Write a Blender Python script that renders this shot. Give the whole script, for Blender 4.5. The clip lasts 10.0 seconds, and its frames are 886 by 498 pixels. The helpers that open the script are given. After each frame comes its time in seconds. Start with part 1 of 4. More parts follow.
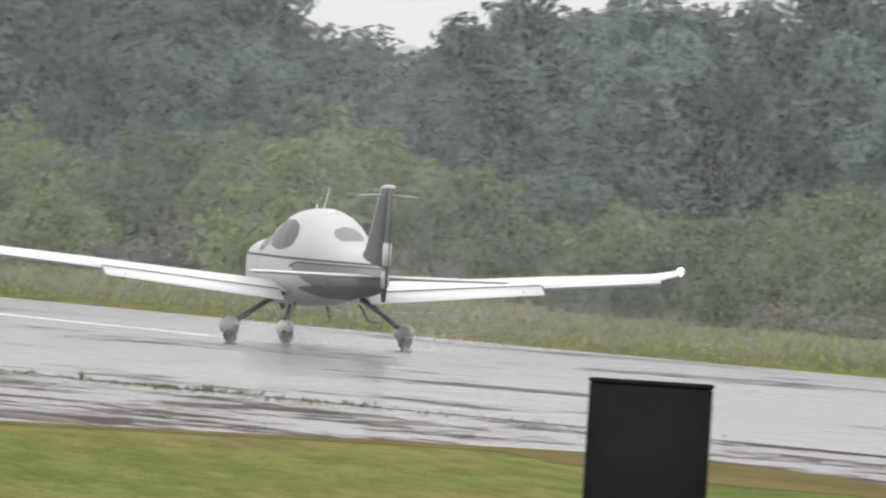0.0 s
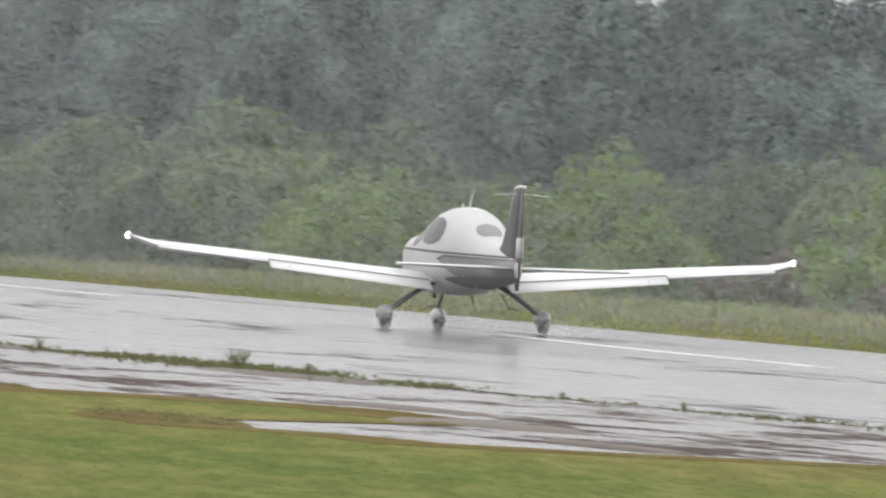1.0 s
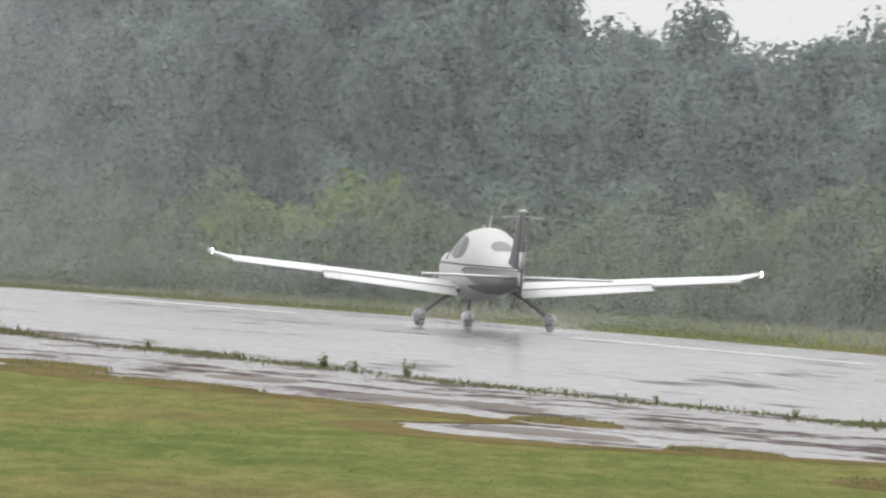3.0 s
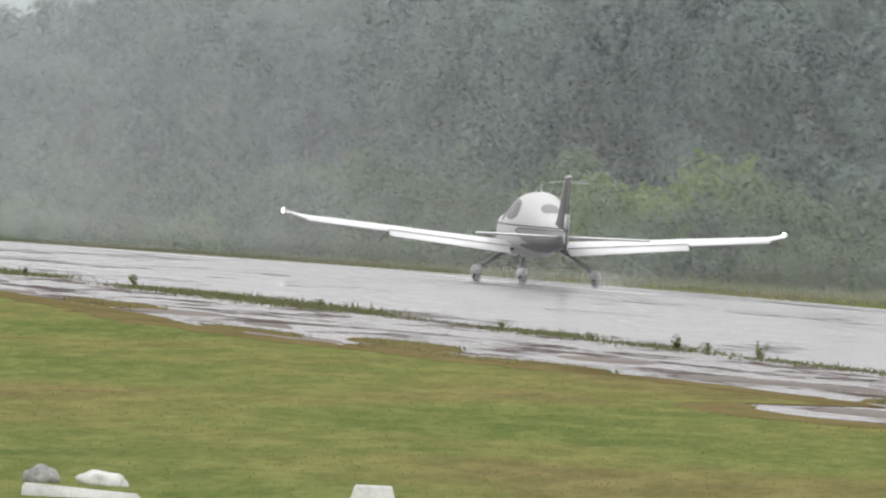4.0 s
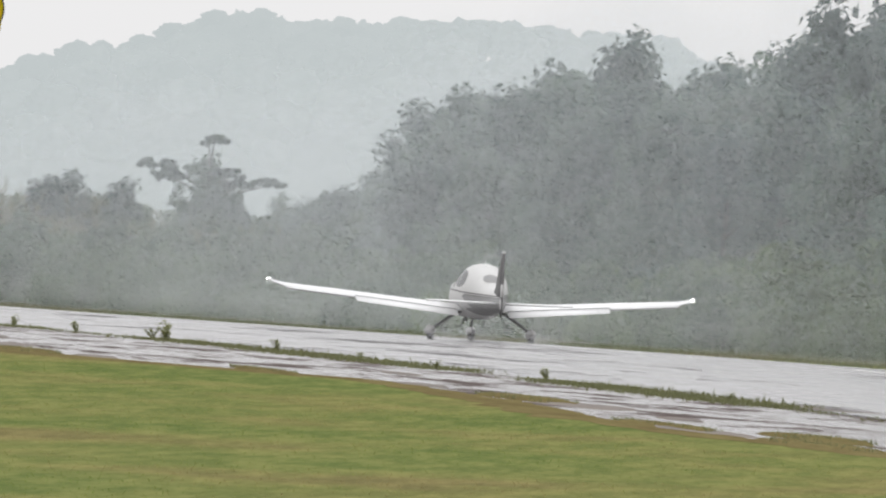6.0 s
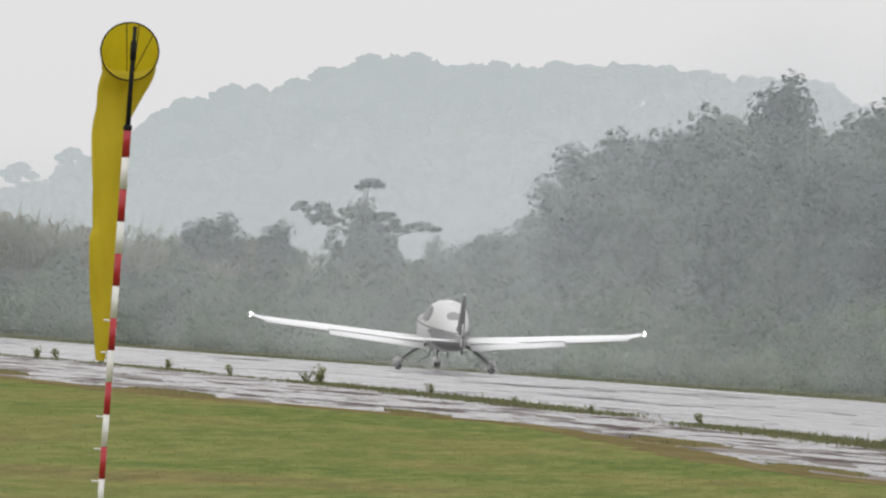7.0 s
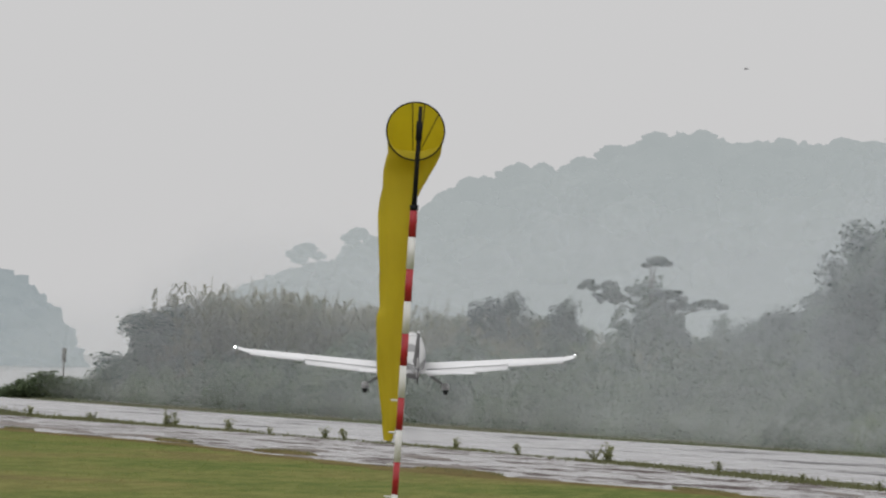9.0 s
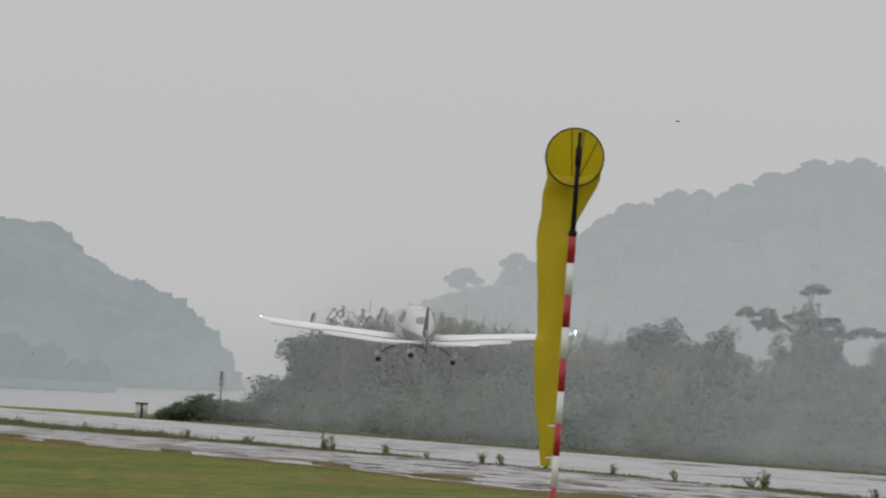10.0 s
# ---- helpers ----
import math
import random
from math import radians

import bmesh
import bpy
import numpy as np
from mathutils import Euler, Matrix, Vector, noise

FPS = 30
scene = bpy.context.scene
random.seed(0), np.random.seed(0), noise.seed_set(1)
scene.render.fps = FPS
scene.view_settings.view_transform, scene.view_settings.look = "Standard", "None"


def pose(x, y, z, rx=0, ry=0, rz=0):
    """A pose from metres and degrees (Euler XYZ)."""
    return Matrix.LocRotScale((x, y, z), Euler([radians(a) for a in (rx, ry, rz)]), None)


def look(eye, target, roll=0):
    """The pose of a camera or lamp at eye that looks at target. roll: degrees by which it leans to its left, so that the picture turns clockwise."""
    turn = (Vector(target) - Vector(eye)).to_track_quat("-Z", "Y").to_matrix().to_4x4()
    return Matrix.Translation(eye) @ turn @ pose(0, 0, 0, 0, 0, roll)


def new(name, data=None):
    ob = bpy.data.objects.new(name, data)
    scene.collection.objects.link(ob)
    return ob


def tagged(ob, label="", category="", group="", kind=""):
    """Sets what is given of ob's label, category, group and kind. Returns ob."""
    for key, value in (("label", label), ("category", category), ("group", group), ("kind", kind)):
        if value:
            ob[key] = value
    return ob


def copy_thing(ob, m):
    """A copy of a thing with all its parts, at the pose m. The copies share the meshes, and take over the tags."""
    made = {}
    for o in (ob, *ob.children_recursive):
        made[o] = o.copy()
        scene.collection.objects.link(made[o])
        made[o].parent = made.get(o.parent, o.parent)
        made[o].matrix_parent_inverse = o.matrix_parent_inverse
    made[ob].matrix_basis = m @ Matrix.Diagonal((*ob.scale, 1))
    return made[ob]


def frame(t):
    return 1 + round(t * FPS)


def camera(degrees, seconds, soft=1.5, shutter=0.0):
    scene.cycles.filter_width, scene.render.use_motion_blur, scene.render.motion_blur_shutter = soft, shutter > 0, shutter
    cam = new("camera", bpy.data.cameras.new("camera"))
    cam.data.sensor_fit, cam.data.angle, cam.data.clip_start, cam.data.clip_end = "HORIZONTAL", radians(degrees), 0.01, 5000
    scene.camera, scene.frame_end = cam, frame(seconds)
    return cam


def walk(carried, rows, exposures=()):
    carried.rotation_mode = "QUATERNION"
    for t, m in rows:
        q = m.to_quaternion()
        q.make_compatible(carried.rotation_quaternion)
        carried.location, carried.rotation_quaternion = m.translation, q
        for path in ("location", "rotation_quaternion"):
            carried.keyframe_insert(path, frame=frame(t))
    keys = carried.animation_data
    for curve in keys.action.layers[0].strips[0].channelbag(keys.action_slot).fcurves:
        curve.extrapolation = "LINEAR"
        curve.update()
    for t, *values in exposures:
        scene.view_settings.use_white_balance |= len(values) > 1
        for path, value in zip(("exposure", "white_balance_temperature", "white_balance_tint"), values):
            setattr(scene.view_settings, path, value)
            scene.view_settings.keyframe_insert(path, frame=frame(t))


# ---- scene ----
# A person stands beside a wet airfield and pans a long lens after a light aircraft that takes off.
# x: across the runway, y: along it in the direction of take-off, z up; the eye is 2.46 m over the runway.
cam = camera(2.681, 10.0, soft=2.2, shutter=0.25)
EYE = 2.46
# seconds, yaw (left), pitch (up), turn of the picture clockwise; degrees
PAN = [
    (0.0, -14.0227, -0.2146, 2.75),
    (0.5, -13.1900, -0.2470, 2.50),
    (1.0, -12.2000, -0.2037, 2.450),
    (1.5, -11.6900, -0.1428, 2.556),
    (2.0, -11.1500, -0.1102, 2.62),
    (2.2, -10.6123, -0.0762, 2.40),
    (3.3, -9.5919, -0.1287, 2.62),
    (3.5, -9.2704, -0.1781, 2.72),
    (4.0, -8.8391, -0.1996, 2.85),
    (4.5, -8.5745, -0.1146, 2.95),
    (5.0, -8.1769, -0.0559, 2.92),
    (5.5, -7.8549, -0.0188, 2.90),
    (5.7, -7.7385, 0.0032, 2.88),
    (6.8, -7.1964, 0.0890, 3.018),
    (7.0, -7.1074, 0.1321, 3.023),
    (7.5, -6.9071, 0.1544, 2.798),
    (8.0, -6.6378, 0.1630, 2.674),
    (8.5, -6.3862, 0.2489, 2.689),
    (9.0, -6.2286, 0.3269, 2.646),
    (9.5, -5.9952, 0.3617, 2.866),
    (10.0, -5.7456, 0.3801, 3.073),
]
walk(cam, [(t, pose(0, 0, EYE, 90 + pitch, 0, yaw) @ pose(0, 0, 0, 0, 0, roll)) for t, yaw, pitch, roll in PAN],
     exposures=[(0.0, 0.3), (5.0, 0.3), (5.7, 0.28), (7.0, 0.1), (8.5, -0.12), (10.0, -0.45)])

# ---- light: rain clouds, a veiled sun ----
world = bpy.data.worlds.new("overcast")
scene.world = world
world.use_nodes = True
wn, wl = world.node_tree.nodes, world.node_tree.links
wn.clear()
w_out, w_bg = wn.new("ShaderNodeOutputWorld"), wn.new("ShaderNodeBackground")
w_sky = wn.new("ShaderNodeTexSky")
w_sky.sky_type, w_sky.sun_disc, w_sky.sun_elevation, w_sky.sun_rotation = "NISHITA", False, radians(55), radians(200)
w_grey = wn.new("ShaderNodeHueSaturation")
w_grey.inputs["Saturation"].default_value = 0.12
w_grey.inputs["Value"].default_value = 0.05
w_co, w_sep, w_ramp = wn.new("ShaderNodeTexCoord"), wn.new("ShaderNodeSeparateXYZ"), wn.new("ShaderNodeValToRGB")
w_ramp.color_ramp.elements[0].position, w_ramp.color_ramp.elements[0].color = 0.0, (0.672, 0.668, 0.672, 1)
w_ramp.color_ramp.elements[1].position, w_ramp.color_ramp.elements[1].color = 0.9, (1.15, 1.15, 1.16, 1)
w_e = w_ramp.color_ramp.elements.new(0.12)
w_e.color = (0.75, 0.745, 0.75, 1)
w_mix = wn.new("ShaderNodeMixRGB")
w_mix.blend_type, w_mix.inputs[0].default_value = "ADD", 0.15
wl.new(w_sky.outputs[0], w_grey.inputs["Color"])
wl.new(w_co.outputs["Generated"], w_sep.inputs[0])
wl.new(w_sep.outputs["Z"], w_ramp.inputs[0])
wl.new(w_ramp.outputs[0], w_mix.inputs[1])
wl.new(w_grey.outputs[0], w_mix.inputs[2])
wl.new(w_mix.outputs[0], w_bg.inputs["Color"])
w_bg.inputs["Strength"].default_value = 1.0
wl.new(w_bg.outputs[0], w_out.inputs["Surface"])
sun = new("sun", bpy.data.lights.new("sun", "SUN"))
sun.data.energy, sun.data.angle, sun.data.color = 0.5, radians(90), (1, 0.98, 0.94)
sun.matrix_world = look((0, 0, 100), (40, 80, 0))


# ---- materials ----
def nodes_of(name):
    m = bpy.data.materials.new(name)
    m.use_nodes = True
    return m, m.node_tree.nodes, m.node_tree.links, m.node_tree.nodes["Principled BSDF"]


def noise_node(n, l, scale, detail=4.0, stretch=(1, 1, 1), rough=0.55, space="Object", turn=0.0):
    """Noise stretched along an axis that may be turned about z (degrees)."""
    co, mp, nz = n.new("ShaderNodeTexCoord"), n.new("ShaderNodeMapping"), n.new("ShaderNodeTexNoise")
    mp.vector_type = "TEXTURE"
    mp.inputs["Scale"].default_value = [1 / c for c in stretch]
    mp.inputs["Rotation"].default_value = (0, 0, radians(turn))
    nz.inputs["Scale"].default_value, nz.inputs["Detail"].default_value, nz.inputs["Roughness"].default_value = scale, detail, rough
    l.new(co.outputs[space], mp.inputs[0])
    l.new(mp.outputs[0], nz.inputs["Vector"])
    return nz.outputs["Fac"]


def ramp_node(n, l, fac, stops):
    r = n.new("ShaderNodeValToRGB")
    e = r.color_ramp.elements
    while len(e) < len(stops):
        e.new(0.5)
    for k, (pos, col) in enumerate(stops):
        e[k].position = pos
        e[k].color = (*col, 1) if len(col) == 3 else col
    l.new(fac, r.inputs[0])
    return r.outputs[0]


def mix_node(n, l, fac, a, b, blend="MIX"):
    m = n.new("ShaderNodeMixRGB")
    m.blend_type = blend
    for sock, v in zip(m.inputs, (fac, a, b)):
        if isinstance(v, (int, float)):
            sock.default_value = v
        elif isinstance(v, tuple):
            sock.default_value = (*v, 1)
        else:
            l.new(v, sock)
    return m.outputs[0]


def bump_node(n, l, p, height, strength, distance):
    b = n.new("ShaderNodeBump")
    b.inputs["Strength"].default_value, b.inputs["Distance"].default_value = strength, distance
    l.new(height, b.inputs["Height"])
    l.new(b.outputs[0], p.inputs["Normal"])


def surface(name, colour, dark=None, rough=0.5, metal=0.0, scale=3.0, bump=0.0, stretch=(1, 1, 1), emit=None):
    """A surface with blotches at two scales between two colours."""
    m, n, l, p = nodes_of(name)
    dark = dark or tuple(c * 0.75 for c in colour)
    big = noise_node(n, l, scale, 5, stretch)
    small = noise_node(n, l, scale * 9, 4, stretch)
    f = mix_node(n, l, 0.4, big, small)
    c = ramp_node(n, l, f, [(0.35, dark), (0.62, colour)])
    l.new(c, p.inputs["Base Color"])
    p.inputs["Roughness"].default_value, p.inputs["Metallic"].default_value = rough, metal
    if bump:
        bump_node(n, l, p, small, 0.5, bump)
    if emit:
        p.inputs["Emission Color"].default_value = (*emit[:3], 1)
        p.inputs["Emission Strength"].default_value = emit[3]
    return m


def leaves(name, deep, mid, light, through_light=0.35, spread=0.5):
    """Foliage: tint from plant to plant, from clump to clump and from leaf to leaf."""
    m, n, l, p = nodes_of(name)
    geo, info = n.new("ShaderNodeNewGeometry"), n.new("ShaderNodeObjectInfo")
    big = noise_node(n, l, 0.55, 3)
    f = mix_node(n, l, 0.2, big, geo.outputs["Random Per Island"])
    f = mix_node(n, l, spread * 0.6, f, info.outputs["Random"])
    c = ramp_node(n, l, f, [(0.22, deep), (0.5, mid), (0.8, light)])
    l.new(c, p.inputs["Base Color"])
    p.inputs["Roughness"].default_value = 0.5
    p.inputs["Specular IOR Level"].default_value = 0.15
    tr, mx, out = n.new("ShaderNodeBsdfTranslucent"), n.new("ShaderNodeMixShader"), n["Material Output"]
    l.new(c, tr.inputs["Color"])
    mx.inputs[0].default_value = through_light
    l.new(p.outputs[0], mx.inputs[1])
    l.new(tr.outputs[0], mx.inputs[2])
    l.new(mx.outputs[0], out.inputs["Surface"])
    return m


def wet_asphalt(name, base, dark, scale, stretch, rough_lo, rough_hi, bump, dry=(0.34, 0.44), gloss=0.5):
    """Asphalt under a film of water that breaks up over high spots and mud."""
    m, n, l, p = nodes_of(name)
    big = noise_node(n, l, scale, 6, stretch, 0.6)
    fine = noise_node(n, l, scale * 7, 5, stretch, 0.65)
    f = mix_node(n, l, 0.35, big, fine)
    l.new(ramp_node(n, l, f, [(dry[0], dark), (dry[1] + 0.1, base)]), p.inputs["Base Color"])
    l.new(ramp_node(n, l, f, [(dry[0], (rough_hi,) * 3), (dry[1], (rough_lo,) * 3), (0.7, (rough_hi * 0.7,) * 3)]), p.inputs["Roughness"])
    l.new(ramp_node(n, l, f, [(dry[0], (0.03,) * 3), (dry[1], (gloss,) * 3)]), p.inputs["Specular IOR Level"])
    p.inputs["IOR"].default_value = 1.45
    bump_node(n, l, p, fine, 0.3, bump)
    return m


def turf(name):
    """Mown grass with yellow, brown and lush patches."""
    m, n, l, p = nodes_of(name)
    big = noise_node(n, l, 0.14, 4, (1, 0.22, 1), turn=-10)
    mid = noise_node(n, l, 1.9, 5, (1, 0.1, 1), turn=-10)
    fine = noise_node(n, l, 8, 4, (1, 0.08, 1), turn=-10)
    c1 = ramp_node(n, l, big, [(0.34, (0.185, 0.14, 0.07)), (0.42, (0.2, 0.185, 0.072)), (0.5, (0.16, 0.18, 0.06)), (0.62, (0.11, 0.152, 0.045))])
    c2 = ramp_node(n, l, mid, [(0.38, (0.07, 0.1, 0.032)), (0.5, (0.145, 0.16, 0.054)), (0.62, (0.27, 0.255, 0.095))])
    c = mix_node(n, l, 0.35, c1, c2)
    c = mix_node(n, l, 0.2, c, ramp_node(n, l, fine, [(0.36, (0.075, 0.085, 0.035)), (0.64, (0.26, 0.255, 0.115))]))
    l.new(c, p.inputs["Base Color"])
    p.inputs["Roughness"].default_value = 0.8
    p.inputs["Specular IOR Level"].default_value = 0.0
    bump_node(n, l, p, fine, 0.3, 0.04)
    return m


def blades(name, low, mid, high):
    """Grass blades, tinted from tuft to tuft and by the same patches as the turf."""
    m, n, l, p = nodes_of(name)
    geo = n.new("ShaderNodeNewGeometry")
    big = noise_node(n, l, 0.14, 4, (1, 0.22, 1), turn=-10)
    f = mix_node(n, l, 0.12, big, geo.outputs["Random Per Island"])
    c = ramp_node(n, l, f, [(0.42, low), (0.49, mid), (0.57, high)])
    l.new(c, p.inputs["Base Color"])
    p.inputs["Roughness"].default_value = 0.8
    p.inputs["Specular IOR Level"].default_value = 0.0
    tr, mx = n.new("ShaderNodeBsdfTranslucent"), n.new("ShaderNodeMixShader")
    l.new(c, tr.inputs["Color"])
    mx.inputs[0].default_value = 0.5
    l.new(p.outputs[0], mx.inputs[1])
    l.new(tr.outputs[0], mx.inputs[2])
    l.new(mx.outputs[0], n["Material Output"].inputs["Surface"])
    return m


M_TURF = turf("turf")
M_RUNWAY = wet_asphalt("wet_runway_asphalt", (0.18, 0.172, 0.178), (0.08, 0.075, 0.078), 0.3, (1, 0.11, 1), 0.15, 0.5, 0.006, (0.395, 0.465))
M_APRON = wet_asphalt("wet_muddy_asphalt", (0.16, 0.148, 0.152), (0.07, 0.05, 0.044), 0.8, (1, 0.14, 1), 0.12, 0.6, 0.02, (0.445, 0.51))
M_BROWN = surface("brown_sodden_turf", (0.185, 0.156, 0.072), (0.125, 0.098, 0.047), 0.8, scale=1.4, bump=0.03, stretch=(1, 0.1, 1))
M_BROWN.node_tree.nodes["Principled BSDF"].inputs["Specular IOR Level"].default_value = 0.0
M_PAINT = surface("worn_white_road_paint", (0.75, 0.75, 0.74), (0.5, 0.5, 0.5), 0.35, scale=1.2)
M_BLADE = blades("grass_blades", (0.30, 0.26, 0.115), (0.28, 0.29, 0.095), (0.21, 0.265, 0.075))
M_WEED = leaves("weed_leaves", (0.17, 0.18, 0.09), (0.24, 0.255, 0.12), (0.31, 0.325, 0.16), 0.55)
M_JOINT = leaves("joint_weeds", (0.125, 0.115, 0.065), (0.165, 0.17, 0.085), (0.2, 0.22, 0.1), 0.45)
M_DRY = blades("rough_verge_grass", (0.25, 0.24, 0.185), (0.225, 0.235, 0.165), (0.18, 0.205, 0.13))
M_MUD = surface("wet_brown_mud", (0.13, 0.095, 0.07), (0.06, 0.045, 0.035), 0.55, scale=0.8, bump=0.02, stretch=(1, 0.2, 1))
M_SHRUB = leaves("shrub_leaves", (0.088, 0.113, 0.07), (0.148, 0.193, 0.11), (0.23, 0.295, 0.14), 0.45)
M_LIME = leaves("lime_shrub_leaves", (0.115, 0.155, 0.065), (0.185, 0.25, 0.095), (0.275, 0.36, 0.125), 0.45)
M_DEAD = leaves("dead_brush", (0.13, 0.11, 0.095), (0.18, 0.155, 0.13), (0.23, 0.2, 0.17), 0.3)
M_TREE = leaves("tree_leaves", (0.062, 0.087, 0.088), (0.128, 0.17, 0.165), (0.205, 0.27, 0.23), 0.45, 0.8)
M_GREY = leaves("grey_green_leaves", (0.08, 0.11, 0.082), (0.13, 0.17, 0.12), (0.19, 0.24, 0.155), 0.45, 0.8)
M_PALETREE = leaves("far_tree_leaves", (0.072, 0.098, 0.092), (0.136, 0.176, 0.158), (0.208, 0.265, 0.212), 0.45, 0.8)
M_CANE = leaves("cane_leaves", (0.17, 0.17, 0.125), (0.25, 0.25, 0.18), (0.34, 0.33, 0.24), 0.45)
M_BARK = surface("wet_bark", (0.15, 0.135, 0.12), (0.08, 0.072, 0.065), 0.8, scale=2, bump=0.02)
M_WATER = wet_asphalt("lake_water", (0.05, 0.06, 0.065), (0.04, 0.05, 0.055), 0.5, (1, 0.3, 1), 0.12, 0.2, 0.02)


def haze_glow(name, low, high):
    """Far woods with the pale rain haze painted into their emission."""
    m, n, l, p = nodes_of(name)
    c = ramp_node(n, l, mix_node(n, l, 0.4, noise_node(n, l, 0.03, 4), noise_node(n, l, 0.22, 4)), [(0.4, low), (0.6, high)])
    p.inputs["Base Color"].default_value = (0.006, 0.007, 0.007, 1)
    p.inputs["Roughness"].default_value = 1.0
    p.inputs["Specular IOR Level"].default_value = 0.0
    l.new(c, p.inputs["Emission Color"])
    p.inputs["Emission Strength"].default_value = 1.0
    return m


M_HILL = haze_glow("wooded_hill_haze_glow", (0.442, 0.48, 0.485), (0.465, 0.502, 0.506))
M_HILL3 = haze_glow("shore_woods_haze_glow", (0.34, 0.385, 0.40), (0.37, 0.415, 0.43))
M_HILL2 = haze_glow("spur_and_bank_haze_glow", (0.365, 0.41, 0.43), (0.40, 0.445, 0.46))
M_WHITE = surface("white_gelcoat", (0.80, 0.80, 0.81), (0.74, 0.74, 0.75), 0.3, scale=1.5)
M_SILVER = surface("silver_paint", (0.57, 0.567, 0.565), (0.51, 0.507, 0.505), 0.35, scale=1.5)
M_CHAR = surface("charcoal_paint", (0.115, 0.113, 0.115), (0.1, 0.098, 0.1), 0.55, scale=1.5)
M_MIDGREY = surface("mid_grey_paint", (0.24, 0.238, 0.24), (0.2, 0.198, 0.2), 0.4, scale=1.5)
M_DARKGREY = surface("dark_grey_paint", (0.17, 0.167, 0.168), (0.14, 0.138, 0.139), 0.4, scale=1.5)
M_GLASS = surface("tinted_window", (0.05, 0.052, 0.056), (0.04, 0.042, 0.046), 0.25, scale=1.0)
M_RUBBER = surface("tyre_rubber", (0.03, 0.03, 0.03), None, 0.7, scale=6)
M_STEEL = surface("dull_steel", (0.35, 0.35, 0.35), None, 0.4, 0.6, scale=6)
M_STROBE = surface("strobe_lens", (0.9, 0.9, 0.9), None, 0.2, emit=(1, 1, 1, 60.0))
M_SPRAY = surface("spray_droplets", (0.85, 0.85, 0.87), (0.75, 0.75, 0.77), 0.3)
# whitish threads that stand in for the haze before the woods
m, n, l, p = nodes_of("rain_haze_threads")
p.inputs["Base Color"].default_value, p.inputs["Roughness"].default_value = (0.86, 0.9, 0.96, 1), 0.6
tr, mx = n.new("ShaderNodeBsdfTranslucent"), n.new("ShaderNodeMixShader")
tr.inputs["Color"].default_value, mx.inputs[0].default_value = (0.86, 0.9, 0.96, 1), 0.5
l.new(p.outputs[0], mx.inputs[1]), l.new(tr.outputs[0], mx.inputs[2]), l.new(mx.outputs[0], n["Material Output"].inputs["Surface"])
M_VEIL = m
M_BLACK = surface("matt_black_paint", (0.018, 0.018, 0.02), (0.012, 0.012, 0.013), 0.7, scale=3)
M_BLACK.node_tree.nodes["Principled BSDF"].inputs["Specular IOR Level"].default_value = 0.1
M_RED = surface("red_pole_paint", (0.42, 0.02, 0.03), (0.34, 0.015, 0.02), 0.4, scale=4)
M_POLEWHITE = surface("white_pole_paint", (0.75, 0.74, 0.72), (0.62, 0.61, 0.58), 0.4, scale=4)
M_CONCRETE = surface("white_painted_concrete", (0.72, 0.72, 0.70), (0.5, 0.5, 0.47), 0.7, scale=4, bump=0.01)
M_STONE = surface("grey_boulder", (0.38, 0.38, 0.36), (0.16, 0.16, 0.15), 0.8, scale=3, bump=0.02)
m, n, l, p = nodes_of("yellow_windsock_cloth")
l.new(ramp_node(n, l, noise_node(n, l, 3, 4, (1, 1, 0.4)), [(0.3, (0.52, 0.40, 0.012)), (0.7, (0.66, 0.53, 0.02))]), p.inputs["Base Color"])
p.inputs["Roughness"].default_value = 0.7
tr, mx = n.new("ShaderNodeBsdfTranslucent"), n.new("ShaderNodeMixShader")
tr.inputs["Color"].default_value, mx.inputs[0].default_value = (0.66, 0.53, 0.02, 1), 0.35
l.new(p.outputs[0], mx.inputs[1]), l.new(tr.outputs[0], mx.inputs[2]), l.new(mx.outputs[0], n["Material Output"].inputs["Surface"])
M_SOCK = m


# ---- mesh helpers ----
def mesh_of(name, verts, faces, mats, smooth=False, index=None):
    me = bpy.data.meshes.new(name)
    me.from_pydata([tuple(v) for v in verts], [], faces)
    for mm in (mats if isinstance(mats, (list, tuple)) else [mats]):
        me.materials.append(mm)
    if index is not None:
        me.polygons.foreach_set("material_index", index)
    if smooth:
        me.polygons.foreach_set("use_smooth", [True] * len(me.polygons))
    me.update()
    return me


def part(name, bm, material, parent, label="", smooth=True):
    """Links a bmesh as one mesh object under a thing or a part."""
    me = bpy.data.meshes.new(name)
    bm.to_mesh(me)
    bm.free()
    me.materials.append(material)
    if smooth:
        me.polygons.foreach_set("use_smooth", [True] * len(me.polygons))
    ob = new(name, me)
    ob.parent = parent
    return tagged(ob, label) if label else ob


def loft(rings, cap=True):
    """A skin over closed rings of points."""
    bm = bmesh.new()
    rows = [[bm.verts.new(p) for p in r] for r in rings]
    k = len(rows[0])
    for a, b in zip(rows, rows[1:]):
        for i in range(k):
            bm.faces.new((a[i], a[(i + 1) % k], b[(i + 1) % k], b[i]))
    if cap:
        bm.faces.new(rows[0][::-1])
        bm.faces.new(rows[-1])
    bmesh.ops.recalc_face_normals(bm, faces=bm.faces)
    return bm


